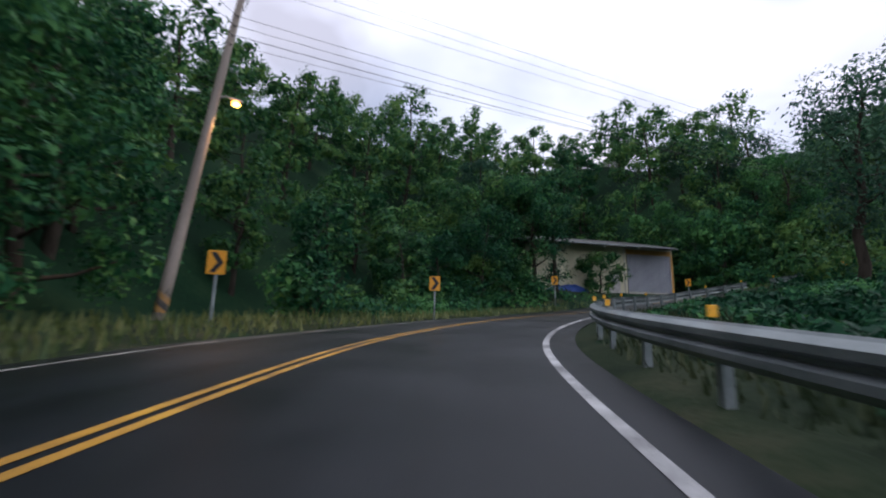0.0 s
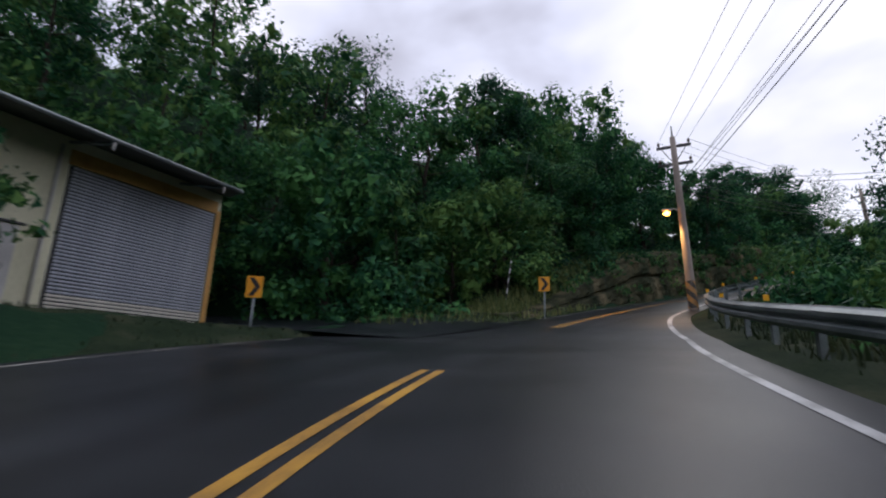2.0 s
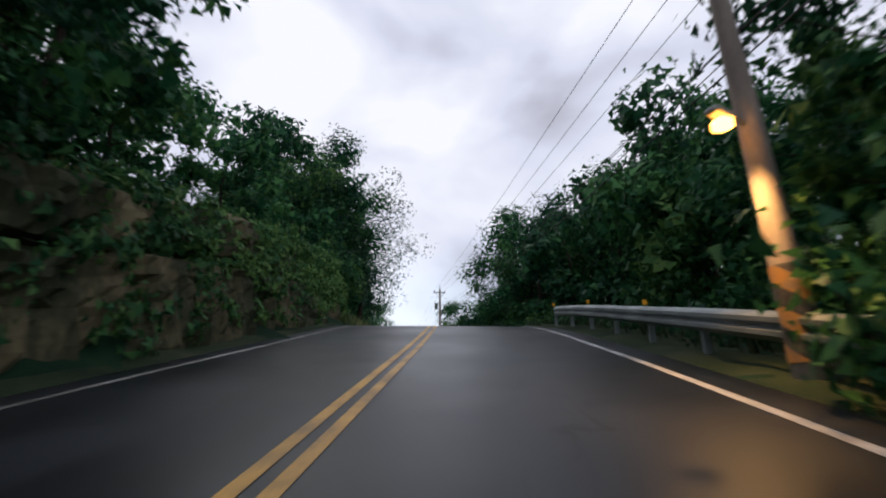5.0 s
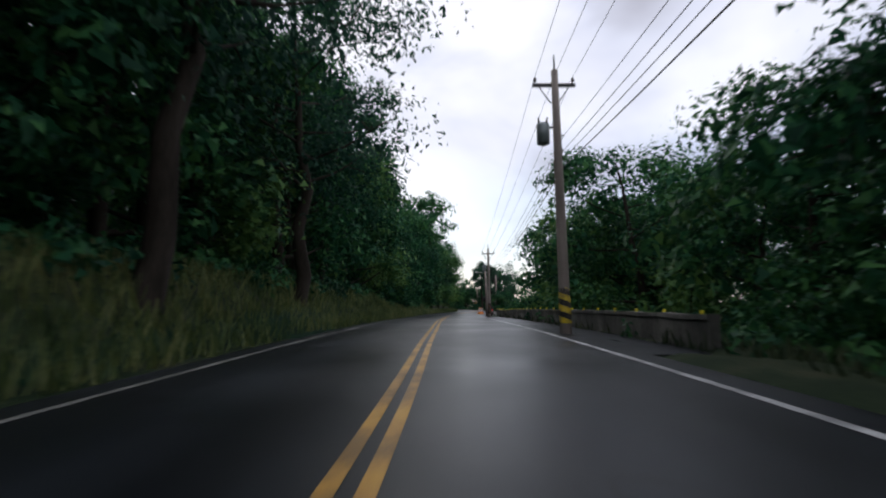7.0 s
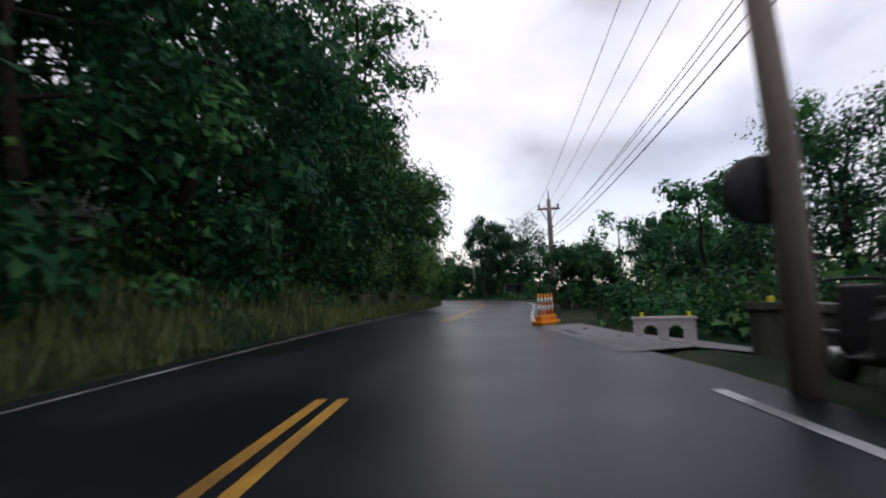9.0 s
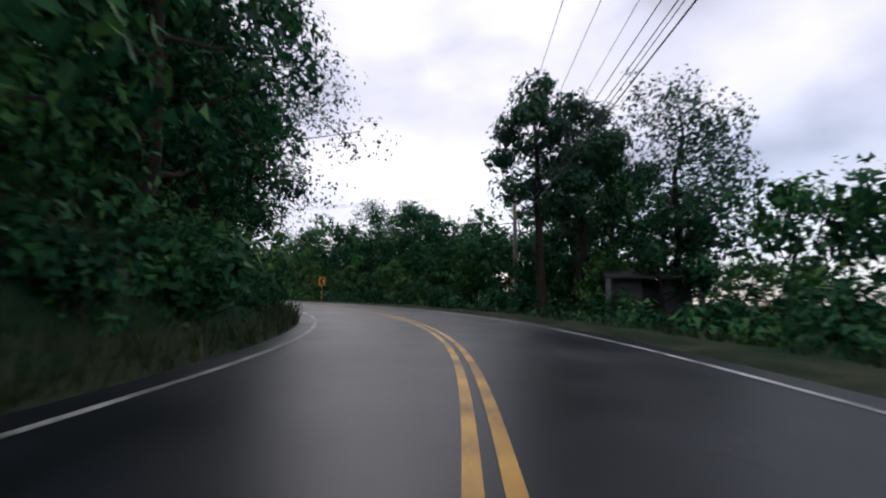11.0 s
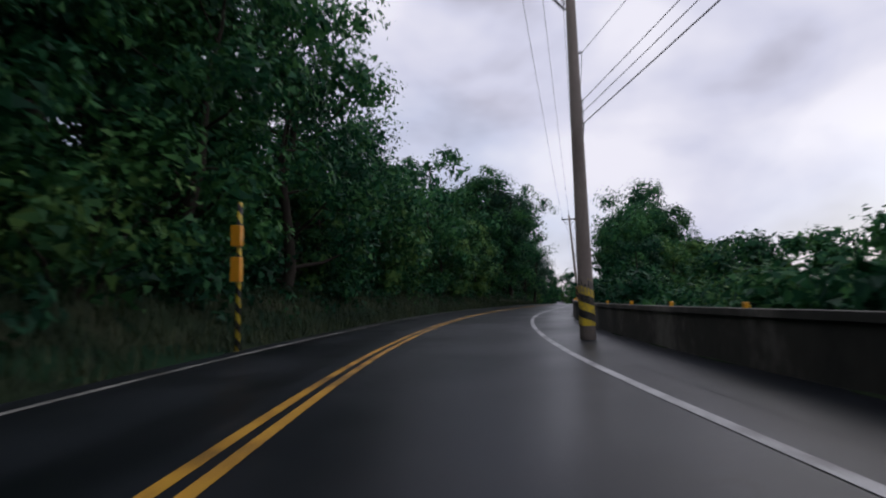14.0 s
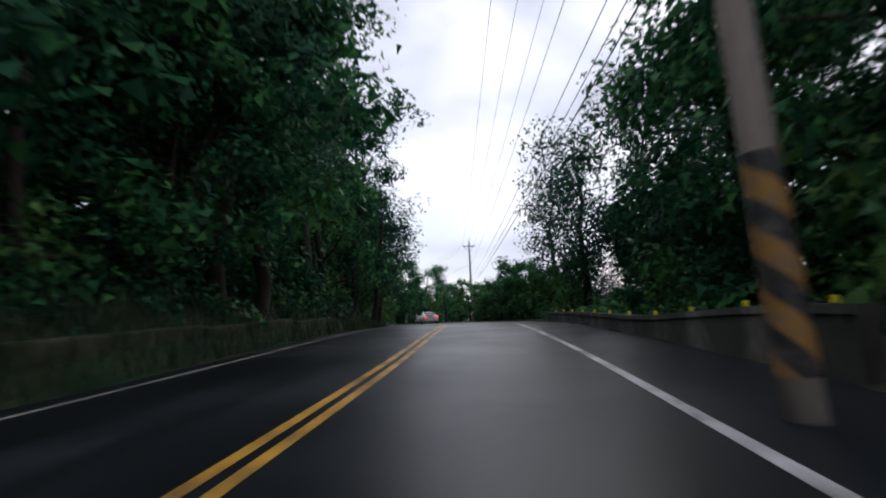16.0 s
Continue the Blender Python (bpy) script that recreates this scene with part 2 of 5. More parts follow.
STRIPES_FINE = striped("fine_hazard_stripes", (0.75, 0.55, 0.03), (0.02, 0.02, 0.02), 1.0, 0.34)
STRIPES_WHITE = striped("black_white_bands", (0.55, 0.55, 0.55), (0.03, 0.03, 0.03), 0.0, 0.5)
BARK = material("bark", [(0.022, 0.018, 0.014), (0.055, 0.046, 0.037)], rough=0.95, scale=3, fine=20, bump=0.8, stretch=(1, 1, 0.25), vary=0.2, spec=0.12)
LEAF = material("broad_leaves", [(0.010, 0.048, 0.025), (0.027, 0.112, 0.047), (0.082, 0.215, 0.062)], rough=0.55, scale=0.25, fine=3, bump=0, vary=0.22, island=0.30, see=0.22, spec=0.10)
LEAF_PALE = material("pale_leaves", [(0.016, 0.066, 0.028), (0.048, 0.136, 0.045), (0.125, 0.23, 0.06)], rough=0.55, scale=0.3, fine=3, bump=0, vary=0.22, island=0.32, see=0.25, spec=0.10)
LEAF_AIRY = material("airy_leaves", [(0.012, 0.045, 0.030), (0.030, 0.090, 0.056), (0.065, 0.14, 0.078)], rough=0.55, scale=0.3, fine=3, bump=0, vary=0.2, island=0.3, see=0.3, spec=0.12)
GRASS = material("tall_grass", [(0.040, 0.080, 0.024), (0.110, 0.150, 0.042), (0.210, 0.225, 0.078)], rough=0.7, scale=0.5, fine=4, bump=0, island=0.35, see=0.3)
# darker copy of the tall grass, with the shade under trees put into its colour
GRASS_DARK = material("shade_toned_grass", [(0.012, 0.028, 0.010), (0.028, 0.050, 0.018), (0.060, 0.075, 0.030)], rough=0.8, scale=0.5, fine=4, bump=0, island=0.35, see=0.2)
MOSSY = material("mossy_concrete", [(0.014, 0.026, 0.011), (0.036, 0.046, 0.024), (0.085, 0.082, 0.06)], rough=0.95, scale=1.1, fine=10, bump=0.7, stretch=(1, 1, 0.4), spec=0.12)
WALL_PAINT = material("pale_yellow_render", [(0.58, 0.55, 0.38), (0.78, 0.74, 0.54)], rough=0.85, scale=0.7, fine=14, bump=0.2, stretch=(1, 1, 0.5))
TRIM_PAINT = material("ochre_trim_paint", [(0.46, 0.25, 0.07), (0.60, 0.34, 0.10)], rough=0.7, scale=2, fine=20, bump=0.1)
SHUTTER = material("grey_shutter", [(0.36, 0.38, 0.43), (0.48, 0.50, 0.55)], rough=0.5, metal=0.2, scale=1.5, fine=25, bump=0.05)
SHUTTER_PALE = material("cream_shutter", [(0.62, 0.59, 0.50), (0.74, 0.70, 0.60)], rough=0.5, scale=1.5, fine=25, bump=0.05)
ROOFING = material("dark_roof_sheet", [(0.03, 0.032, 0.034), (0.07, 0.07, 0.07)], rough=0.6, scale=1.2, fine=12, bump=0.2)
DOOR_PAINT = material("pale_metal_door", [(0.44, 0.42, 0.40), (0.58, 0.56, 0.53)], rough=0.55, scale=2, fine=20, bump=0.05)
TARP = material("blue_tarpaulin", [(0.012, 0.045, 0.20), (0.03, 0.09, 0.36)], rough=0.45, scale=2, fine=9, bump=0.5)
CAR_PAINT = material("white_car_paint", [(0.60, 0.60, 0.62), (0.70, 0.70, 0.72)], rough=0.25, scale=1, fine=20, bump=0)
CAR_GLASS = material("dark_car_glass", [(0.01, 0.012, 0.015), (0.02, 0.022, 0.026)], rough=0.08, scale=1, fine=10, bump=0)
RUBBER = material("black_rubber", [(0.012, 0.012, 0.012), (0.025, 0.025, 0.025)], rough=0.8, scale=6, fine=40, bump=0.2)
ALLOY = material("alloy_rim", [(0.35, 0.35, 0.36), (0.5, 0.5, 0.5)], rough=0.3, metal=0.9, scale=4, fine=30, bump=0)
TAIL_RED = glowing("tail_lamp_red", (0.9, 0.05, 0.03), 1.6)
SODIUM = glowing("sodium_glow", (1.0, 0.40, 0.06), 14.0)
LAMP_METAL = material("lamp_housing", [(0.30, 0.30, 0.29), (0.42, 0.42, 0.40)], rough=0.4, metal=0.4, scale=5, fine=30, bump=0)
ORANGE_PLASTIC = material("orange_plastic", [(0.80, 0.22, 0.01), (0.90, 0.32, 0.02)], rough=0.4, scale=4, fine=30, bump=0)
WHITE_SHEET = material("white_reflective", [(0.7, 0.7, 0.65), (0.8, 0.8, 0.76)], rough=0.3, scale=4, fine=30, bump=0)


# ---- building helpers ----
def thing(name, x, y, z, turn=0.0, label="", category="", group="", kind=""):
    e = new(name)
    e.empty_display_size = 0.3
    e.matrix_world = pose(x, y, z, 0, 0, turn)
    return tagged(e, label, category, group, kind)


def arrays(name, verts, faces, mat, parent=None, label="", smooth=False, kind=""):
    """One mesh object from vertices and faces; a child of parent if there is one."""
    me = bpy.data.meshes.new(name)
    me.from_pydata([tuple(v) for v in verts], [], [tuple(f) for f in faces])
    me.materials.append(mat)
    if smooth:
        me.polygons.foreach_set("use_smooth", [True] * len(me.polygons))
    me.update()
    ob = new(name, me)
    if parent:
        ob.parent = parent
    return tagged(ob, label, "", "", kind)


def part(name, bm, mat, parent=None, label="", smooth=False):
    me = bpy.data.meshes.new(name)
    bm.to_mesh(me)
    bm.free()
    me.materials.append(mat)
    if smooth:
        me.polygons.foreach_set("use_smooth", [True] * len(me.polygons))
    ob = new(name, me)
    if parent:
        ob.parent = parent
    return tagged(ob, label)


def box(bm, cx, cy, cz, sx, sy, sz, m=None, bevel=0.0):
    r = bmesh.ops.create_cube(bm, size=1.0, matrix=(m or Matrix()) @ Matrix.Translation((cx, cy, cz)) @ Matrix.Diagonal((sx, sy, sz, 1)))
    if bevel:
        edges = list({e for v in r["verts"] for e in v.link_edges})
        bmesh.ops.bevel(bm, geom=edges, offset=bevel, segments=2, affect="EDGES", profile=0.6)
    return bm


def tube(points, radii, sides=8, caps=True):
    """Vertices and faces of a tapered tube through points."""
    pts = [Vector(p) for p in points]
    v, f = [], []
    for i, p in enumerate(pts):
        d = (pts[min(i + 1, len(pts) - 1)] - pts[max(i - 1, 0)]).normalized()
        a = d.cross(Vector((0.31, 0.95, 0.05)) if abs(d.z) > 0.9 else Vector((0, 0, 1))).normalized()
        b = d.cross(a)
        for k in range(sides):
            w = 2 * math.pi * k / sides
            v.append(p + radii[i] * (math.cos(w) * a + math.sin(w) * b))
    for i in range(len(pts) - 1):
        for k in range(sides):
            f.append((i * sides + k, i * sides + (k + 1) % sides, (i + 1) * sides + (k + 1) % sides, (i + 1) * sides + k))
    if caps:
        f.append(tuple(range(sides - 1, -1, -1)))
        f.append(tuple((len(pts) - 1) * sides + k for k in range(sides)))
    return v, f


def tube_part(name, points, radii, mat, parent, label="", sides=8):
    if not isinstance(radii, (list, tuple)):
        radii = [radii] * len(points)
    return arrays(name, *tube(points, radii, sides), mat, parent, label, smooth=True)


def blend(a, b, x):
    t = np.clip((x - a) / (b - a), 0, 1)
    return t * t * (3 - 2 * t)


# ---- the road's line, which the drive follows ----
LANE = 3.36
# metres along the drive, and how far the centre line lies to the right of it
CENTRE = [(0, -2.33), (10, -2.2), (20, -1.97), (30, -1.4), (40, -0.98), (50, -1.25), (60, -1.27), (70, -1.04), (80, -0.96), (90, -0.63), (100, -0.56), (110, -0.53), (120, -0.55), (130, -0.70), (140, -0.98), 
          (150, -1.09), (160, -1.19), (170, -1.46), (180, -1.3), (190, -0.6), (200, 0.13), (210, 0.17), (220, 0.4), (230, 0.49), (240, -0.3), (250, -1.08), (260, -1.61), (270, -1.96), (280, -2.3), (290, -2.0), (300, -1.4), (306, -1.0), (320, -0.6)]
EYE = 0.90
_p = np.array([r[1:4] for r in PATH])
_u = np.linspace(0, len(_p) - 1, 1601)
_i = np.clip(np.floor(_u).astype(int), 0, len(_p) - 2)
_f = (_u - _i)[:, None]
_g = [_p[np.clip(_i + k, 0, len(_p) - 1)] for k in (-1, 0, 1, 2)]
line = _g[1] + 0.5 * _f * (_g[2] - _g[0] + _f * (2 * _g[0] - 5 * _g[1] + 4 * _g[2] - _g[3] + _f * (3 * (_g[1] - _g[2]) + _g[3] - _g[0])))
# onward past the end: straight, then a left bend over a low crest; and back behind the start
_d = np.degrees(np.arctan2(line[-1, 0] - line[-8, 0], line[-1, 1] - line[-8, 1]))
_q, onward = line[-1].copy(), []
for k in range(360):
    m = (k + 1) * 0.5
    _d -= 0.5 * (0.45 * blend(16, 24, m) if m < 54 else 1.9 if m < 88 else 0.15)
    _q = _q + 0.5 * np.array([math.sin(radians(_d)), math.cos(radians(_d)), -0.042 * blend(8, 28, m) if m < 90 else -0.012])
    onward.append(_q.copy())
back = [line[0] + np.array([-0.045 * (k * 0.5) - 0.0022 * (k * 0.5) ** 2, -1.0 * k * 0.5, -0.09 * k * 0.5]) for k in range(160, 0, -1)]
line = np.vstack([back, line, onward])
_seg = np.hypot(*np.diff(line[:, :2], axis=0).T)
_s = np.concatenate([[0], np.cumsum(_seg)])
_s -= _s[160]
STA = np.arange(-78, _s[-1] - 1, 0.5)
drive = np.stack([np.interp(STA, _s, line[:, k]) for k in range(3)], 1)
for _ in range(3):
    drive[1:-1] = 0.25 * drive[:-2] + 0.5 * drive[1:-1] + 0.25 * drive[2:]


def sideways(c):
    d = np.gradient(c[:, :2], axis=0)
    d /= np.linalg.norm(d, axis=1)[:, None]
    return np.stack([d[:, 1], -d[:, 0]], 1)


_off = np.interp(STA, [a for a, _ in CENTRE], [b for _, b in CENTRE])
_k = np.exp(-(np.arange(-12, 13) / 6.0) ** 2)
_off = np.convolve(np.pad(_off, 12, mode="edge"), _k / _k.sum(), mode="valid")
road = drive.copy()
road[:, :2] += sideways(drive) * _off[:, None]
road[:, 2] -= EYE
RIGHT = sideways(road)
HEAD = np.degrees(np.arctan2(-RIGHT[:, 1], RIGHT[:, 0])) * -1.0


def tabled(rows, s):
    return np.interp(s, [a for a, _ in rows], [b for _, b in rows])


# width of the asphalt to the white line, on either side of the centre line
LEFT_EDGE = [(-80, 3.0), (8, 2.9), (16.5, 2.45), (22, 2.7), (30, 5.0), (46, 5.6), (51, 2.7), (54.2, 2.15), (61, 2.6), (80, 2.9), (200, 2.9), (230, 2.9), (257, 2.55), (270, 2.55), (290, 3.0), (500, 3.0)]
RIGHT_EDGE = [(-80, 3.36), (45, 3.36), (52, 2.75), (57, 2.7), (63, 3.3), (166, 3.36), (172.5, 2.6), (182, 3.0), (194, 3.36), (205, 3.36), (216, 3.6), (240, 3.6), (250, 3.3), (292, 3.3), (300, 2.95), (500, 2.95)]


def at(s, d=0.0, h=0.0):
    """The place d metres to the right of the centre line, s metres along it, h above the road."""
    x, y, z = (np.interp(s, STA, road[:, k]) for k in range(3))
    rx, ry = (np.interp(s, STA, RIGHT[:, k]) for k in range(2))
    return Vector((x + rx * d, y + ry * d, z + h))


def heading(s):
    """The angle about z that turns +y into the road's direction."""
    a, b = at(s - 0.5), at(s + 0.5)
    return math.degrees(math.atan2(-(b.x - a.x), b.y - a.y))


def nearest(x, y):
    """Stations, sideways distances and levels of the road next to many places."""
    x, y = np.asarray(x, float), np.asarray(y, float)
    best, idx = np.full(x.shape, 1e18), np.zeros(x.shape, int)
    for k in range(0, len(road), 2):
        q = (x - road[k, 0]) ** 2 + (y - road[k, 1]) ** 2
        m = q < best
        best[m], idx[m] = q[m], k
    dx, dy = x - road[idx, 0], y - road[idx, 1]
    side = dx * RIGHT[idx, 0] + dy * RIGHT[idx, 1]
    return STA[idx], np.sign(side) * np.sqrt(best), road[idx, 2]


# relief beside the road: height of the first bank, its width, and the slope of the hill behind it
BANK = [(-80, 0.2), (30, 0.2), (44, 0.3), (54, 0.4), (58, 1.2), (64, 2.9), (82, 2.9), (96, 1.6), (104, 1.5), (152, 1.6), (160, 1.0), (198, 1.2), (206, 2.2), (234, 2.2), (242, 1.2), (500, 1.0)]
BANK_W = [(-80, 3.0), (54, 2.5), (60, 1.3), (86, 1.3), (98, 2.2), (500, 2.2)]
BANK_AT = [(-80, 0.4), (52, 0.4), (56, 1.6), (92, 1.6), (98, 0.5), (204, 0.5), (210, 1.0), (234, 1.0), (240, 0.5), (500, 0.5)]
SHELF = [(-80, 1.0), (8, 1.2), (14, 6.0), (28, 8.0), (36, 14.0), (47, 14.0), (52, 5.0), (60, 0.8), (500, 0.6)]
HILL = [(-80, 0.5), (10, 0.7), (40, 0.95), (60, 0.62), (110, 0.45), (200, 0.5), (240, 0.45), (500, 0.35)]
FALL = [(-80, -0.12), (0, -0.1), (20, 0.05), (40, 0.0), (60, -0.2), (120, -0.22), (200, -0.15), (230, -0.12), (500, -0.2)]


def ground_level(x, y):
    s, d, z = nearest(x, y)
    le, re = tabled(LEFT_EDGE, s) + 0.35, tabled(RIGHT_EDGE, s) + 0.5
    a = np.maximum(-d - le, 0)
    on = np.maximum(a - tabled(BANK_AT, s), 0)
    b = np.maximum(d - re, 0)
    bank = tabled(BANK, s) * blend(0, 1, on / tabled(BANK_W, s))
    hill = tabled(HILL, s) * np.clip(on - tabled(BANK_W, s) - tabled(SHELF, s), 0, 34)
    left = bank + hill * blend(0, 5, on - tabled(BANK_W, s) - tabled(SHELF, s)) - 0.10 * np.clip(a - 70, 0, 150)
    right = tabled(FALL, s) * np.clip(b - 1.8, 0, 40) - 0.02 * np.clip(b - 42, 0, 300)
    right = right - 0.36 * blend(166, 169, s) * (1 - blend(176, 180, s)) * blend(0.1, 1.5, b)
    far = np.hypot(x - 130, y)
    h = z + np.where(d < 0, left, right)
    under = (a <= 0) & (b <= 0)
    h = np.where(under, z - 0.3, h)
    u, v = (x - 22.3) * -0.9789 + (y - 46.99) * -0.2045, (x - 22.3) * 0.2045 + (y - 46.99) * -0.9789
    pad = blend(-5, -1, u) * (1 - blend(18, 22, u)) * blend(-14, -10, v) * (1 - blend(2.5, 9.0, v)) * blend(0.3, 2.5, a)
    h = h + pad * (4.80 - h)
    fade = blend(260, 900, far)
    return h * (1 - fade) + 6.0 * fade


def level(x, y):
    return float(ground_level(np.array([x]), np.array([y]))[0])


# ---- ground ----
def spread(lo, hi, step):
    core = np.arange(lo, hi + step, step)
    out = step * np.cumsum(1.28 ** np.arange(1, 28))
    return np.concatenate([lo - out[::-1], core, hi + out])


gx, gy = spread(-60, 345, 1.5), spread(-60, 175, 1.5)
GX, GY = np.meshgrid(gx, gy, indexing="ij")
GZ = ground_level(GX.ravel(), GY.ravel())
near = np.abs(nearest(GX.ravel(), GY.ravel())[1]) > 6
GZ = GZ + np.where(near, 0.22, 0.0) * np.sin(GX.ravel() * 0.9 + 1.3 * np.sin(GY.ravel() * 0.7)) * np.sin(GY.ravel() * 0.8 + np.sin(GX.ravel() * 0.5))
ny = len(gy)
gf = [(i * ny + j, (i + 1) * ny + j, (i + 1) * ny + j + 1, i * ny + j + 1) for i in range(len(gx) - 1) for j in range(ny - 1)]
tagged(arrays("ground", np.stack([GX.ravel(), GY.ravel(), GZ], 1), gf, SOIL, smooth=True), "dark forest soil with moss and leaf litter", "ground", "", "structure")


def strip(name, s0, s1, inner, outer, lift, mat, step=0.5, rows=1, shape=None, drop=0.0):
    """A band along the road between two sideways offsets, which may be functions of the station."""
    ss = np.arange(s0, s1 + 1e-6, step)
    v, f = [], []
    for s in ss:
        a = inner(s) if callable(inner) else inner
        b = outer(s) if callable(outer) else outer
        for k in range(rows + 1):
            d = a + (b - a) * k / rows
            p = at(s, d, lift)
            if shape:
                p.z += shape(s, k / rows)
            v.append(p)
    n = rows + 1
    for i in range(len(ss) - 1):
        for k in range(rows):
            f.append((i * n + k, i * n + k + 1, (i + 1) * n + k + 1, (i + 1) * n + k))
    return arrays(name, v, f, mat, smooth=True, kind="structure")


L_EDGE = lambda s: -float(tabled(LEFT_EDGE, s))
R_EDGE = lambda s: float(tabled(RIGHT_EDGE, s))
END = float(STA[-1]) - 2
ROAD = tagged(strip("road", -76, END, lambda s: L_EDGE(s) - 0.45, lambda s: R_EDGE(s) + 0.55, 0.0, ASPHALT, rows=4), "damp dark grey asphalt road with worn tyre tracks", "road")
_uv = ROAD.data.uv_layers.new(name="lane")
_co = np.empty(len(ROAD.data.loops), np.int32)
ROAD.data.loops.foreach_get("vertex_index", _co)
_rows = np.arange(-76, END + 1e-6, 0.5)
_lat = np.array([[L_EDGE(s) - 0.45 + (R_EDGE(s) + 0.55 - L_EDGE(s) + 0.45) * k / 4 for k in range(5)] for s in _rows])
_uvs = np.stack([_lat.ravel(), np.repeat(_rows, 5)], 1)[_co]
_uv.data.foreach_set("uv", _uvs.ravel().astype(np.float32))


def verge_shape(sign):
    def shape(s, k):
        if k <= 0.01 or (sign > 0 and k < 0.5 and (121 < s < 160 or 247 < s < 349)):
            return -0.03
        d = (L_EDGE(s) - 0.40 - 2.6 * k) if sign < 0 else (R_EDGE(s) + 0.5 + 2.6 * k)
        p = at(s, d)
        return max(level(p.x, p.y) - p.z, -0.05 if k < 0.7 and not (sign > 0 and 165 < s < 181) else -9.0) + 0.05 + 0.05 * math.sin(s * 2.3 + 5 * k)
    return shape


tagged(strip("verge_left", -60, 400, lambda s: L_EDGE(s) - 0.40, lambda s: L_EDGE(s) - 3.0, 0.0, VERGE, step=1.0, rows=5, shape=verge_shape(-1)), "rough grass verge beside the road", "verge")
tagged(strip("verge_right", -60, 400, lambda s: R_EDGE(s) + 0.5, lambda s: R_EDGE(s) + 3.1, 0.0, VERGE, step=1.0, rows=5, shape=verge_shape(1)), "rough grass verge beside the road", "verge")


for s0, s1 in ((121.5, 159.5), (247.5, 348.5)):
    tagged(strip("shoulder", s0, s1, lambda s: R_EDGE(s) + 0.53, lambda s: R_EDGE(s) + 1.80, 0.003, ASPHALT), "dark asphalt shoulder below the parapet wall", "shoulder")


def painted(name, s0, s1, d, width, mat, label):
    fn = d if callable(d) else (lambda s: d)
    return tagged(strip(name, s0, s1, lambda s: fn(s) - width / 2, lambda s: fn(s) + width / 2, 0.006, mat), label, "road marking")


for s0, s1 in ((-70, 28.5), (34.0, 40.0), (48.5, 165.0), (176.0, END)):
    for off in (-0.10, 0.10):
        painted("centre_line", s0, s1, off, 0.105, YELLOW_LINE, "double yellow centre line, worn paint")
for s0, s1 in ((-70, 26.5), (37.5, 44.5), (53.2, END)):
    painted("edge_line_left", s0, s1, L_EDGE, 0.10, WORN_LINE, "worn and dirty white edge line along the verge")
for s0, s1 in ((-70, 165.0), (173.5, END)):
    painted("edge_line_right", s0, s1, R_EDGE, 0.12, WHITE_LINE, "white edge line along the shoulder")

# side road on the left by the garage and a concrete drive on the right


def apron(name, p, q, far_p, far_q, mat, label, lift):
    v, f, n = [], [], 10
    for i in range(n + 1):
        t = i / n
        for k in range(5):
            u = k / 4
            base = Vector(p).lerp(Vector(q), u)
            end = Vector(far_p).lerp(Vector(far_q), u)
            w = base.lerp(end, t)
            if i > 0:
                w.z = max(w.z, level(w.x, w.y) + lift)
            v.append(w)
    for i in range(n):
        for k in range(4):
            f.append((i * 5 + k, i * 5 + k + 1, (i + 1) * 5 + k + 1, (i + 1) * 5 + k))
    return tagged(arrays(name, v, f, mat, smooth=True, kind="structure"), label, "road")


apron("side_road", at(45.0, -2.6, 0.004), at(51.0, -2.0, 0.004), at(47.5, -17, 0.6), at(52.0, -16, 0.8), ASPHALT, "asphalt mouth of a side road", 0.08)
apron("driveway", at(167.6, 3.3, 0.004), at(173.0, 2.7, 0.004), at(169.6, 14, -2.0), at(174.6, 13, -2.0), PALE_CONCRETE, "pale concrete driveway leaving the road", 0.15)


# ---- plants ----
def leaf_cloud(rng, centres, radii, count, size, droop=0.3, flat=0.75, front=0.0, inner=0.62, outer=1.05, loose=0.36):
    """Three-cornered leaves over the outer part of many rounded lobes, facing mostly outward and up. front: how much thicker they grow towards -y."""
    centres, radii = np.asarray(centres), np.asarray(radii)
    weight = radii ** 2 * np.clip(1 - front * centres[:, 1] / (np.abs(centres[:, 1]).max() + 0.01), 0.25, 2)
    pick = rng.choice(len(centres), count, p=weight / weight.sum())
    d = rng.normal(size=(count, 3))
    d /= np.linalg.norm(d, axis=1)[:, None]
    turned = (d[:, 1] > 0) & (rng.random(count) < front * 0.8)
    d[turned, 1] *= -1
    r = radii[pick] * (inner + (outer - inner) * rng.random(count) ** 0.6)
    lump = 1 + 0.20 * np.sin(d[:, 0] * 5 + pick) * np.sin(d[:, 2] * 6 + pick * 1.7)
    c = centres[pick] + d * (r * lump)[:, None] * np.array([1, 1, flat])
    n = d + loose * rng.normal(size=(count, 3)) + np.array([0, 0, 0.45])
    n /= np.linalg.norm(n, axis=1)[:, None]
    u = np.cross(n, rng.normal(size=(count, 3)))
    u[:, 2] -= droop
    u /= np.linalg.norm(u, axis=1)[:, None]
    w = np.cross(n, u)
    ln = size * (0.55 + 0.9 * rng.random(count))
    wd = ln * (0.30 + 0.18 * rng.random(count))
    a, b = u * ln[:, None] * 0.5, w * wd[:, None]
    k = (rng.random(count) * 0.7)[:, None]
    return np.stack([c - a * k + b, c + a, c - a - b * 0.6], 1).reshape(-1, 3)


def quads(v, corners=3):
    return np.arange(len(v)).reshape(-1, corners)


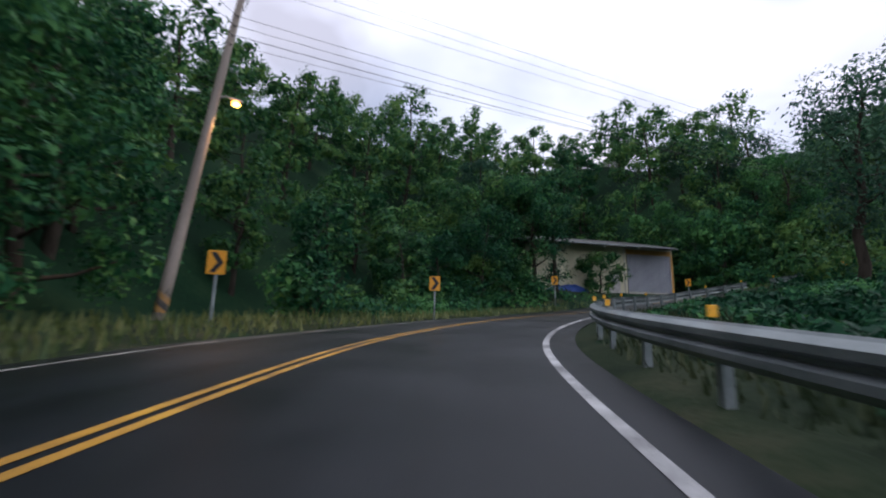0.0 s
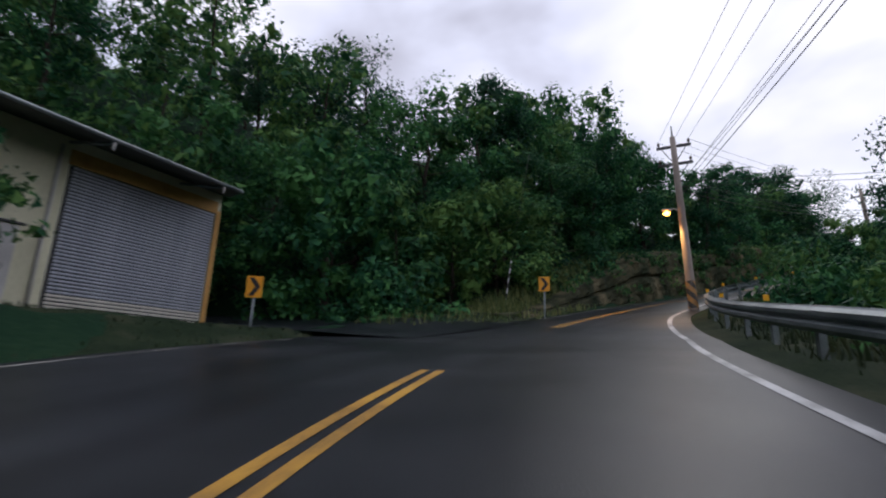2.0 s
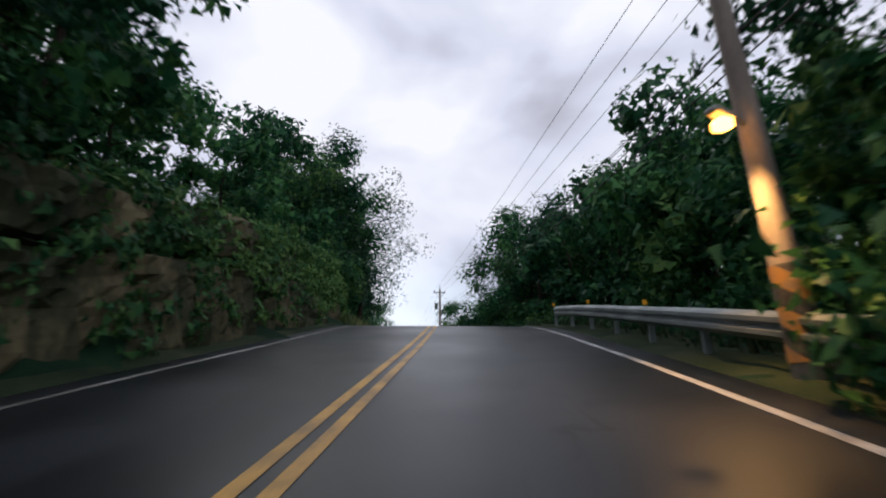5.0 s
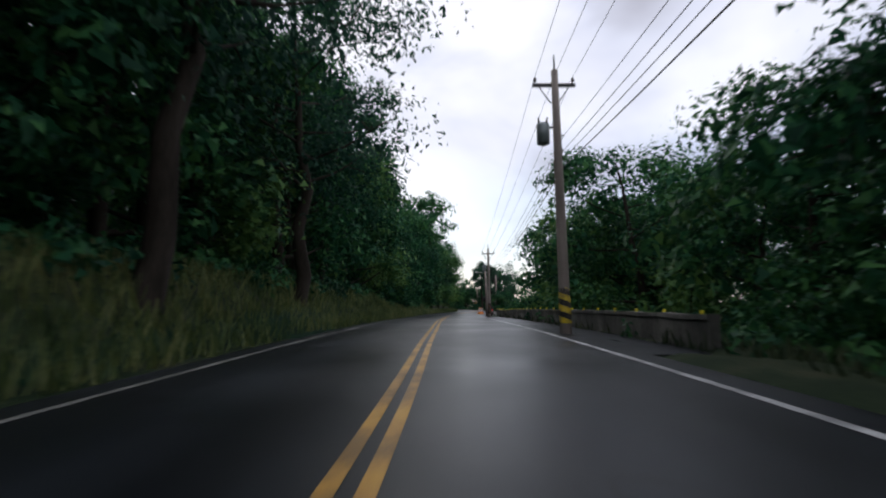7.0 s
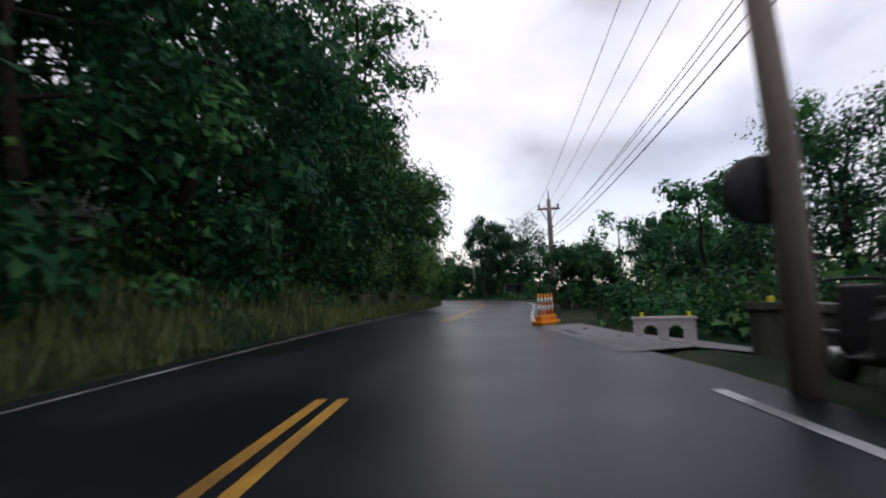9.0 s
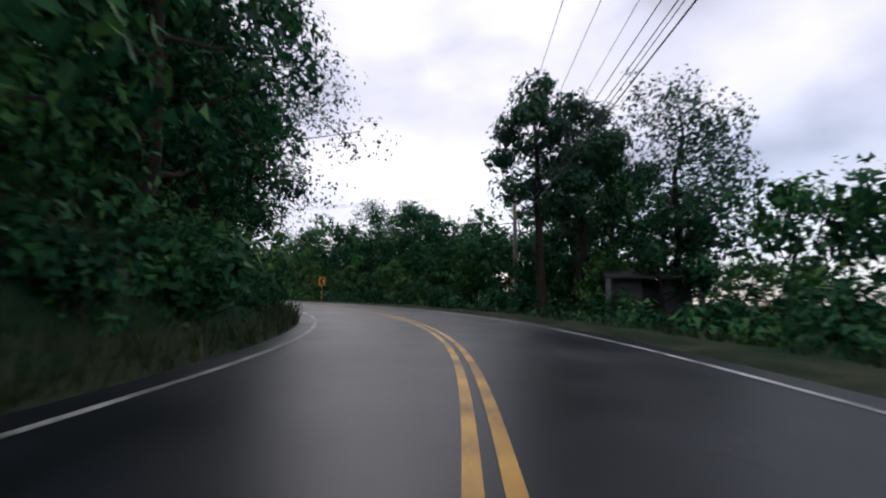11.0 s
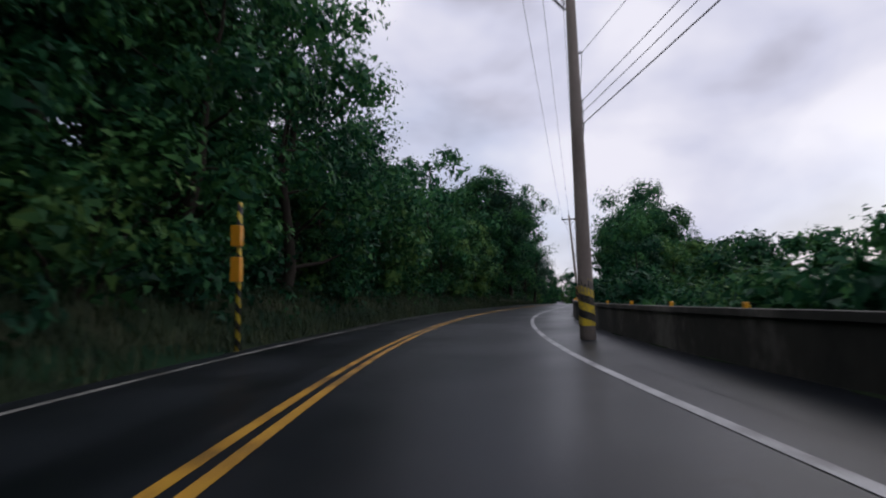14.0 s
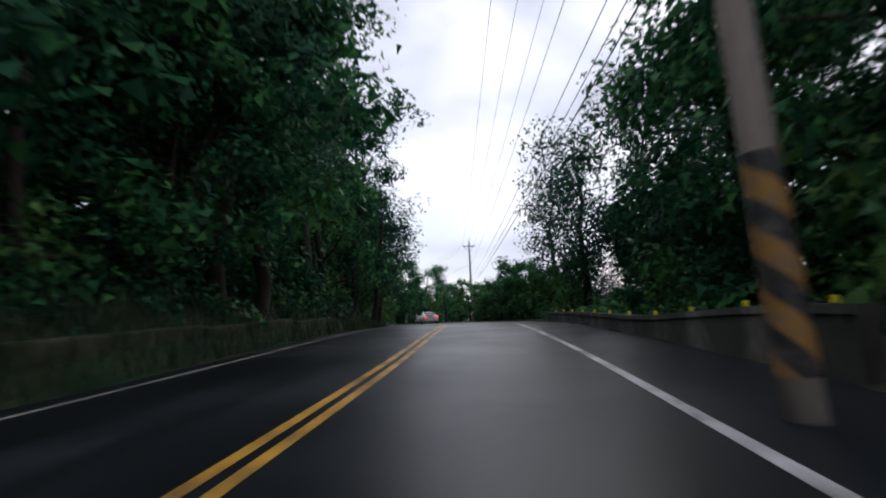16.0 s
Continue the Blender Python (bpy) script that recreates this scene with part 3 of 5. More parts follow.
def fast_mesh(name, v, q, mat):
    me = bpy.data.meshes.new(name)
    me.vertices.add(len(v))
    me.vertices.foreach_set("co", np.asarray(v, np.float32).ravel())
    me.loops.add(q.size)
    me.loops.foreach_set("vertex_index", q.ravel().astype(np.int32))
    me.polygons.add(len(q))
    me.polygons.foreach_set("loop_start", np.arange(0, q.size, q.shape[1], dtype=np.int32))
    me.polygons.foreach_set("loop_total", np.full(len(q), q.shape[1], np.int32))
    me.materials.append(mat)
    me.update(calc_edges=True)
    return me


def make_tree(kind, seed, height, spread_, leaves, leaf, mat, label, bare=0.35, lobes=14, flat=0.8, sprays=0.0, core=0):
    """A tapered trunk with limbs that end in lobes of leaves."""
    rng = np.random.default_rng(seed)
    root = thing(kind, 0, 0, -200, 0, label, "tree")
    tv, tf = [], []

    def add(points, radii, sides=5):
        v, f = tube(points, radii, sides, caps=False)
        o = len(tv)
        tv.extend(v)
        tf.extend([tuple(i + o for i in g) for g in f])

    lean = rng.normal(size=2) * 0.05 * height
    n = 7
    trunk = [Vector((lean[0] * (k / n) ** 2 + 0.10 * rng.normal(), lean[1] * (k / n) ** 2 + 0.10 * rng.normal(), -0.4 + (height * 0.93 + 0.4) * k / n)) for k in range(n + 1)]
    r0 = 0.020 * height + 0.05
    add(trunk, [r0 * (1 - 0.85 * k / n) for k in range(n + 1)], 8)
    centres, radii = [], []
    for k in range(lobes):
        t = bare + (1 - bare) * (k + 0.5) / lobes
        i = min(int(t * n), n - 1)
        p = trunk[i].lerp(trunk[i + 1], t * n - i)
        ang = k * 2.4 + rng.normal() * 0.5
        reach = spread_ * (0.35 + 0.75 * math.sin(math.pi * (0.18 + (0.64 if bare < 0.2 else 0.82) * (1 - (t - bare) / (1 - bare))))) * (0.65 + 0.5 * rng.random())
        rise = reach * (0.15 + 0.5 * rng.random())
        q = p + Vector((math.cos(ang) * reach, math.sin(ang) * reach, rise))
        m = p.lerp(q, 0.5) + Vector((0, 0, -0.06 * reach))
        add([p, m, q], [r0 * 0.38 * (1.15 - t), r0 * 0.25 * (1.15 - t), r0 * 0.07])
        for f_ in ((1.0,) if not sprays else (1.0, 0.6)):
            centres.append(p.lerp(q, f_) + Vector(rng.normal(size=3) * 0.15))
            radii.append(spread_ * (0.33 + 0.28 * rng.random()) * (0.8 if f_ < 1 else 1.0))
        for j in range(2):
            e = q + Vector((rng.uniform(-1, 1) * 0.42 * reach, rng.uniform(-1, 1) * 0.42 * reach, 0.3 * reach * rng.uniform(-1, 1)))
            add([m.lerp(q, 0.6), e], [r0 * 0.10, r0 * 0.03], 3)
            centres.append(e)
            radii.append(spread_ * (0.18 + 0.16 * rng.random()))
    centres.append(trunk[-1])
    radii.append(spread_ * 0.38)
    arrays("trunk", tv, tf, BARK, root, smooth=True)
    v = leaf_cloud(rng, centres, radii, leaves, leaf, flat=flat, front=0.5, inner=0.70, outer=1.10, loose=0.5)
    if core:
        body = leaf_cloud(rng, centres, radii, leaves, leaf * 1.6, flat=flat, front=0.5, inner=0.50, outer=0.95, loose=0.26)
        heart = leaf_cloud(rng, centres, radii, core * 2, leaf * 2.3, flat=flat, inner=0.15, outer=0.62)
        v = np.vstack([v, body, heart])
    ob = new("crown", fast_mesh("crown", v, quads(v), mat))
    ob.parent = root
    return root


def make_shrub(seed, size, leaves, leaf, mat, label, kind="shrub"):
    rng = np.random.default_rng(seed)
    root = thing(kind, 0, 0, -200, 0, label, "shrub")
    sv, sf, centres, radii = [], [], [], []
    for k in range(7):
        a, r = k * 0.9 + rng.random(), size * (0.2 + 0.55 * rng.random())
        e = Vector((math.cos(a) * r, math.sin(a) * r, size * (0.35 + 0.7 * rng.random())))
        v, f = tube([Vector((0.1 * math.cos(a), 0.1 * math.sin(a), -0.2)), e * 0.55 + Vector((0, 0, 0.1)), e], [0.035, 0.022, 0.008], 5, caps=False)
        o = len(sv)
        sv.extend(v)
        sf.extend([tuple(i + o for i in g) for g in f])
        centres.append(e)
        radii.append(size * (0.34 + 0.22 * rng.random()))
        centres.append(e * 0.6 + Vector((0, 0, 0.05)))
        radii.append(size * 0.42)
    arrays("stem", sv, sf, BARK, root, smooth=True)
    v = np.vstack([leaf_cloud(rng, centres, radii, leaves // 2, leaf * 0.85, front=0.5, outer=1.15, loose=0.5), leaf_cloud(rng, centres, radii, leaves // 2, leaf * 1.5, front=0.5, inner=0.5, outer=0.95, loose=0.28)])
    ob = new("foliage", fast_mesh("foliage", v, quads(v), mat))
    ob.parent = root
    return root


# trees without pale leaves; their darker colour stands in for deep shade, stations 200-272
DARKER = (0, 1, 3)
SIZES = ((10.0, 3.3), (11.5, 3.0), (9.0, 3.4), (12.5, 3.6))
DENSE = [make_tree("broadleaf_tree", 11 + k, h, sp, 4700, 0.20, (LEAF, LEAF, LEAF_PALE, LEAF)[k], "broadleaf forest tree with a dense dark green crown", bare=0.07, lobes=17, core=350) for k, (h, sp) in enumerate(SIZES)]
SMALL = [make_tree("young_tree", 21 + k, h, sp, 1250, 0.42, (LEAF, LEAF_PALE, LEAF_PALE, LEAF)[k], "young broadleaf tree with a bushy green crown", bare=0.06, lobes=15, core=140) for k, (h, sp) in enumerate(SIZES)]
BACK = [make_tree("broadleaf_tree", 91 + k, h, sp, 820, 0.37, (LEAF, LEAF_PALE, LEAF, LEAF)[k], "broadleaf tree higher up the wooded slope", bare=0.2, lobes=12, core=110) for k, (h, sp) in enumerate(SIZES)]
TALL = [make_tree("tall_tree", 31 + k, h, sp, 3300, 0.22, (LEAF, LEAF_AIRY)[k % 2], "tall tree with a bare trunk and an open crown", bare=0.5, lobes=13, flat=0.65, core=60) for k, (h, sp) in enumerate(((14.0, 3.0), (13.0, 2.6), (15.5, 3.2)))]
AIRY = [make_tree("feathery_tree", 51 + k, h, sp, 5600, 0.22, LEAF_AIRY, "slender tree with thin feathery foliage against the sky", bare=0.3, lobes=16, flat=1.0, sprays=1) for k, (h, sp) in enumerate(((11.0, 2.4), (9.5, 2.6)))]
SHRUB = [make_shrub(71 + k, sz, 1200, 0.20, m, "leafy green roadside shrub") for k, (sz, m) in enumerate(((1.6, LEAF), (2.0, LEAF), (1.5, LEAF_PALE), (2.4, LEAF_PALE)))]
WIDE = [make_tree("feathery_tree", 61, 12.0, 4.3, 9000, 0.22, LEAF_AIRY, "spreading tree with thin foliage hanging over the road", bare=0.4, lobes=18, flat=0.7, sprays=1)]
MASTERS = DENSE + SMALL + BACK + TALL + AIRY + SHRUB + WIDE



def clear_of_road(x, y, room):
    s, d, _ = nearest(np.array([x]), np.array([y]))
    lim = tabled(LEFT_EDGE, s) if d[0] < 0 else tabled(RIGHT_EDGE, s)
    return abs(d[0]) > lim[0] + room


GARAGE = (22.3, 46.99, 191.8)


def off_the_garage(x, y, front=5.5):
    c, s = math.cos(radians(GARAGE[2])), math.sin(radians(GARAGE[2]))
    u, v = (x - GARAGE[0]) * c + (y - GARAGE[1]) * s, -(x - GARAGE[0]) * s + (y - GARAGE[1]) * c
    return not (-2.5 < u < 19 and -10.5 < v < front)


WOODS = []


def set_plant(master, x, y, size, sink=0.1, group=""):
    own = np.random.default_rng(int(abs(x) * 97 + abs(y) * 1310))
    s, d, _ = nearest(np.array([x]), np.array([y]))
    facing = heading(float(s[0])) + (-90 if d[0] < 0 else 90) * 0.75 + 24 * own.normal()
    m = pose(x, y, level(x, y) - sink, own.normal() * 2.5, own.normal() * 2.5, facing)
    m = m @ Matrix.Diagonal((size, size, size * (0.92 + 0.16 * own.random()), 1))
    if master in DENSE and size < 0.64:
        master = SMALL[DENSE.index(master)]
    if master in BACK:
        WOODS.append((master, m))
        return None
    c = copy_thing(master, m)
    if group:
        c["group"] = group
    return c


def forest(s0, s1, side, rows, kinds, group):
    """rows: distance from the edge line, spacing, size from and to."""
    for dist, gap, lo, hi in rows:
        own = np.random.default_rng(int((s0 + 90) * 1000 + dist * 100 + (side > 0)))
        s = s0 + own.random() * gap
        while s < s1:
            edge = L_EDGE(s) if side < 0 else R_EDGE(s)
            p = at(s, edge + side * (dist + own.normal() * 0.14 * gap))
            x, y = p.x + own.normal() * 0.4, p.y
            size = lo + (hi - lo) * own.random()
            if clear_of_road(x, y, min(dist, 2.2) * 0.8) and off_the_garage(x, y):
                set_plant(kinds[int(own.random() * len(kinds))], x, y, size, 0.15, group)
            s += gap * (0.75 + 0.5 * own.random())


HILLSIDE, VALLEY = "trees of the hillside forest", "trees on the valley side"
# hillside, on the left
forest(-16, 5, -1, [(5.5, 4.0, 0.8, 1.0)], DENSE, HILLSIDE)
forest(-16, 10, -1, [(11, 6.0, 0.9, 1.2), (18, 7, 1.0, 1.2)], BACK, HILLSIDE)
forest(17, 50, -1, [(7.5, 3.4, 0.42, 0.58)], DENSE, HILLSIDE)
forest(8, 60, -1, [(12.5, 4.5, 0.6, 0.8), (18, 5.0, 0.75, 0.95), (25, 5.0, 0.9, 1.1), (32, 5.0, 0.85, 1.1), (36, 3.6, 0.5, 0.7), (40, 5.0, 0.85, 1.1), (44, 3.6, 0.5, 0.7), (48, 5.0, 0.85, 1.1), (52, 3.6, 0.5, 0.75)], BACK, HILLSIDE)
forest(34, 60, -1, [(27, 7.0, 0.75, 0.95)], TALL, HILLSIDE)
forest(55, 76, -1, [(5.2, 3.8, 0.62, 0.85)], DENSE, HILLSIDE)
forest(58, 76, -1, [(8.0, 4.0, 0.66, 0.82)], DENSE, HILLSIDE)
set_plant(TALL[1], 43.2, 47.2, 0.95, 0.15, HILLSIDE)
forest(56, 80, -1, [(9.5, 4.6, 0.75, 1.0), (15, 5.5, 0.9, 1.1)], BACK, HILLSIDE)
forest(76, 98, -1, [(5.0, 4.0, 0.38, 0.55)], DENSE, HILLSIDE)
forest(76, 98, -1, [(10, 5.5, 0.5, 0.7)], BACK, HILLSIDE)
for s, size in ((122, 1.1), (131, 1.05)):
    set_plant(WIDE[0], *at(s, L_EDGE(s) - 2.0)[:2], size, 0.15, HILLSIDE)
forest(98, 107, -1, [(5.0, 3.4, 0.42, 0.55)], DENSE, HILLSIDE)
forest(107, 165, -1, [(5.7, 3.6, 0.95, 1.18)], DENSE, HILLSIDE)
forest(150, 172, -1, [(7.5, 4.0, 1.0, 1.2)], DENSE, HILLSIDE)
forest(165, 200, -1, [(4.0, 4.0, 0.8, 1.0)], DENSE, HILLSIDE)
forest(106, 200, -1, [(9.5, 4.6, 1.0, 1.25)], BACK, HILLSIDE)
forest(104, 165, -1, [(6.5, 10.0, 0.85, 1.05)], TALL, HILLSIDE)
forest(200, 216, -1, [(3.8, 4.0, 0.75, 0.95)], [DENSE[k] for k in DARKER], HILLSIDE)
forest(216, 238, -1, [(4.6, 3.6, 0.74, 0.88)], [DENSE[k] for k in DARKER], HILLSIDE)
forest(238, 256, -1, [(3.6, 3.6, 0.98, 1.10)], [DENSE[k] for k in DARKER], HILLSIDE)
forest(256, 272, -1, [(3.8, 4.0, 0.78, 0.95)], [DENSE[k] for k in DARKER], HILLSIDE)
forest(200, 272, -1, [(8.5, 5.4, 0.9, 1.1)], BACK, HILLSIDE)
forest(236, 276, -1, [(7.0, 3.6, 0.95, 1.15)], BACK, HILLSIDE)
forest(262, 272, -1, [(6.0, 4.5, 0.85, 0.95)], TALL[:1], HILLSIDE)
forest(262, 300, -1, [(5.8, 3.4, 0.6, 0.72)], BACK, HILLSIDE)
set_plant(WIDE[0], *at(228, L_EDGE(228) - 1.8)[:2], 0.95, 0.15, HILLSIDE)
forest(272, 300, -1, [(3.4, 3.6, 0.5, 0.63)], DENSE, HILLSIDE)
forest(272, 300, -1, [(8.5, 5.0, 0.55, 0.7)], BACK, HILLSIDE)
set_plant(WIDE[0], *at(313, L_EDGE(313) - 2.2)[:2], 0.85, 0.15, HILLSIDE)
set_plant(DENSE[3], *at(275, L_EDGE(275) - 4.6)[:2], 1.1, 0.15, HILLSIDE)
set_plant(TALL[1], *at(311, L_EDGE(311) - 2.6)[:2], 0.9, 0.15, HILLSIDE)
set_plant(TALL[2], *at(312, L_EDGE(312) - 4.6)[:2], 1.0, 0.15, HILLSIDE)
set_plant(TALL[0], *at(309, L_EDGE(309) - 5.4)[:2], 0.95, 0.15, HILLSIDE)
forest(300, 311, -1, [(3.6, 3.4, 0.56, 0.66)], DENSE, HILLSIDE)
forest(311, 345, -1, [(3.6, 4.2, 0.85, 1.05)], DENSE + TALL[:1], HILLSIDE)
forest(296, 360, -1, [(6.5, 5.0, 0.8, 1.0), (11.0, 6.0, 0.9, 1.2)], BACK, HILLSIDE)
forest(345, 372, -1, [(3.2, 4.0, 0.8, 1.0)], DENSE, HILLSIDE)
for x, y, size in ((27.5, 47.0, 0.62), (30.5, 45.5, 0.55), (34.0, 45.0, 0.62), (26.5, 51.5, 0.75), (31.5, 50.0, 0.8), (36.5, 49.0, 0.85), (37.5, 44.0, 0.7), (24.8, 55.5, 0.9), (3.8, 42.0, 1.0), (-11.0, 12.2, 0.8), (-14.5, 17.5, 0.95), (-9.8, 7.8, 0.75), (-15.0, 12.0, 0.95)):
    set_plant(DENSE[int(x * 7) % 4], x, y, size, 0.15, HILLSIDE)
set_plant(TALL[2], 163.0, 25.2, 1.12, 0.15, HILLSIDE)
set_plant(AIRY[0], 37.5, 56.5, 1.15, 0.15, HILLSIDE)
set_plant(AIRY[1], 33.8, 58.5, 1.15, 0.15, HILLSIDE)
set_plant(TALL[0], 9.4, 40.6, 0.70, 0.15, HILLSIDE)
set_plant(DENSE[1], 57.4, 36.9, 0.66, 0.15, HILLSIDE)
set_plant(DENSE[0], 60.2, 36.6, 0.55, 0.15, HILLSIDE)
set_plant(DENSE[3], 7.5, 40.6, 0.76, 0.15, HILLSIDE)
set_plant(DENSE[0], 3.0, 37.8, 0.76, 0.15, HILLSIDE)
set_plant(DENSE[1], 5.6, 41.5, 0.75, 0.15, HILLSIDE)
set_plant(TALL[1], *at(233, L_EDGE(233) - 2.8)[:2], 0.8, 0.15, HILLSIDE)
set_plant(DENSE[3], 234.0, 68.4, 1.0, 0.15, HILLSIDE)
# valley side, on the right
forest(-14, 16, 1, [(10.5, 6.0, 0.34, 0.5)], AIRY + DENSE[:2], VALLEY)
forest(68, 96, 1, [(8.0, 4.0, 0.28, 0.38)], DENSE + AIRY, VALLEY)
forest(64, 100, 1, [(14, 5.5, 0.45, 0.6)], BACK + AIRY, VALLEY)
forest(84, 100, 1, [(6.5, 4.2, 0.7, 0.9)], DENSE, VALLEY)
forest(96, 108, 1, [(7.0, 4.2, 0.6, 0.8)], DENSE + AIRY, VALLEY)
forest(109, 122, 1, [(6.6, 3.2, 0.9, 1.1), (10.5, 4.0, 1.05, 1.2)], DENSE, VALLEY)
forest(123, 136, 1, [(7.0, 3.6, 0.56, 0.7)], DENSE + AIRY, VALLEY)
forest(136, 156, 1, [(7.0, 4.0, 0.72, 0.95)], DENSE + AIRY, VALLEY)
forest(96, 154, 1, [(12.5, 5.0, 0.8, 1.0)], BACK + AIRY, VALLEY)
forest(172, 206, 1, [(10.5, 4.0, 0.5, 0.7)], DENSE + AIRY, VALLEY)
forest(160, 210, 1, [(18, 5.0, 0.6, 0.8)], BACK + AIRY, VALLEY)
forest(200, 222, 1, [(16, 4.0, 0.75, 0.95)], BACK, VALLEY)
forest(222, 262, 1, [(15, 3.4, 0.7, 0.9)], BACK, VALLEY)
forest(237, 247, 1, [(11.5, 3.2, 0.64, 0.74)], DENSE, VALLEY)
set_plant(DENSE[3], *at(250, R_EDGE(250) + 9.5)[:2], 0.66, 0.15, VALLEY)
set_plant(AIRY[0], *at(246, 19)[:2], 1.15, 0.15, VALLEY)
forest(214, 264, 1, [(7.2, 2.3, 0.30, 0.40)], DENSE, VALLEY)
forest(222, 258, 1, [(10.5, 2.9, 0.46, 0.62)], DENSE, VALLEY)
forest(254, 288, 1, [(9.0, 4.2, 0.30, 0.42)], DENSE, VALLEY)
forest(254, 290, 1, [(17, 5.5, 0.45, 0.62)], BACK + AIRY, VALLEY)
forest(285, 292, 1, [(6.2, 2.6, 0.32, 0.38)], DENSE, VALLEY)
forest(292, 304, 1, [(6.8, 3.0, 0.46, 0.56)], DENSE, VALLEY)
forest(296, 303, 1, [(8.5, 4.5, 0.62, 0.72)], AIRY, VALLEY)
set_plant(DENSE[0], *at(299.5, R_EDGE(299) + 5.8)[:2], 0.92, 0.15, VALLEY)
forest(301, 318, 1, [(6.5, 3.4, 0.8, 0.95)], AIRY + DENSE[:1], VALLEY)
forest(298, 324, 1, [(10.5, 3.6, 0.5, 0.65)], BACK, VALLEY)
set_plant(DENSE[3], *at(305.5, R_EDGE(305) + 5.0)[:2], 0.85, 0.15, VALLEY)
set_plant(DENSE[1], *at(310, R_EDGE(310) + 5.4)[:2], 0.85, 0.15, VALLEY)
set_plant(DENSE[2], *at(302.5, R_EDGE(302) + 6.0)[:2], 0.95, 0.15, VALLEY)
set_plant(AIRY[0], *at(332, L_EDGE(332) - 1.4)[:2], 0.85, 0.15, HILLSIDE)
set_plant(AIRY[1], *at(338, L_EDGE(338) - 1.3)[:2], 1.05, 0.15, HILLSIDE)
forest(316, 330, 1, [(6.0, 3.0, 0.5, 0.62)], DENSE + AIRY, VALLEY)
forest(330, 350, 1, [(6.5, 4.0, 0.36, 0.46)], DENSE, VALLEY)
forest(296, 330, 1, [(12, 5.5, 0.5, 0.65)], BACK, VALLEY)
forest(322, 350, 1, [(3.4, 3.2, 0.28, 0.36)], DENSE, VALLEY)
forest(328, 385, 1, [(3.4, 3.6, 0.30, 0.42)], DENSE, VALLEY)
forest(60, 78, 1, [(3.4, 2.6, 0.22, 0.30)], DENSE, VALLEY)
forest(83, 100, 1, [(4.4, 3.4, 0.5, 0.66)], DENSE, VALLEY)
for kind, x, y, size in ((DENSE[0], 55.9, 24.6, 0.66), (DENSE[2], 52.6, 24.4, 0.42), (DENSE[1], 59.4, 22.6, 0.5), (AIRY[0], 49.0, 21.8, 0.5), (AIRY[1], 34.0, 26.5, 0.6), (TALL[1], 202.2, 13.0, 0.85), (TALL[1], 203.2, 10.9, 0.85), (DENSE[1], 206.5, 8.8, 0.85), (AIRY[0], 201.0, 7.4, 0.95), (TALL[0], 209.9, 8.9, 0.7), (AIRY[0], 19.5, 22.5, 1.05), (SHRUB[3], 53.8, 27.2, 0.75), (SHRUB[1], 55.4, 27.2, 0.7), (SMALL[2], 158.6, 15.7, 0.3), (SMALL[0], 160.2, 14.2, 0.34), (SMALL[1], 251.3, 59.3, 0.38), (AIRY[0], 154.2, 6.3, 0.8), (AIRY[1], 153.0, 3.0, 0.9), (AIRY[1], 226.6, 37.0, 0.55), (DENSE[0], 309.2, 128.0, 1.0), (DENSE[1], 312.6, 126.6, 0.95), (DENSE[2], 315.5, 124.0, 0.8), (DENSE[3], 312.2, 120.8, 0.8), (DENSE[0], 318.9, 130.9, 0.9), (DENSE[1], 318.4, 121.0, 0.65), (AIRY[0], 281.6, 85.1, 0.8), (AIRY[1], 277.1, 81.1, 0.95), (AIRY[0], 274.0, 77.5, 0.9), (SMALL[3], 54.4, 26.4, 0.30), (SMALL[1], 55.7, 26.0, 0.33)):
    set_plant(kind, x, y, size, 0.15, VALLEY)
# undergrowth
forest(15, 52, -1, [(4.4, 3.0, 0.8, 1.1)], SHRUB, "shrubs along the verge")
forest(204, 238, -1, [(1.9, 2.4, 0.55, 0.8)], SHRUB, "shrubs along the verge")
forest(165, 330, -1, [(3.2, 4.0, 0.7, 1.0)], SHRUB, "shrubs along the verge")
for s0, s1 in ((-10, 4), (36, 160)):
    forest(s0, s1, 1, [(3.8, 4.2, 0.6, 0.9), (6.2, 4.4, 0.9, 1.2)], SHRUB, "shrubs along the verge")
forest(174, 330, 1, [(4.4, 3.6, 0.7, 1.0), (7.4, 4.0, 0.9, 1.2)], SHRUB, "shrubs along the verge")
set_plant(DENSE[2], 14.0, 43.4, 0.43, 0.1)
set_plant(DENSE[0], *at(234, R_EDGE(234) + 10.5)[:2], 0.85, 0.15, VALLEY)
set_plant(DENSE[1], *at(238.5, R_EDGE(238) + 12.0)[:2], 0.85, 0.15, VALLEY)
for k, s in enumerate((142, 145, 148, 151.5, 155, 158.5, 162)):
    set_plant(SHRUB[k % 4], *at(s, R_EDGE(s) + 3.7 + 0.5 * (k % 2))[:2], 0.85 + 0.1 * (k % 3), 0.1, VALLEY)
set_plant(DENSE[0], *at(148, R_EDGE(148) + 7.5)[:2], 0.8, 0.15, VALLEY)


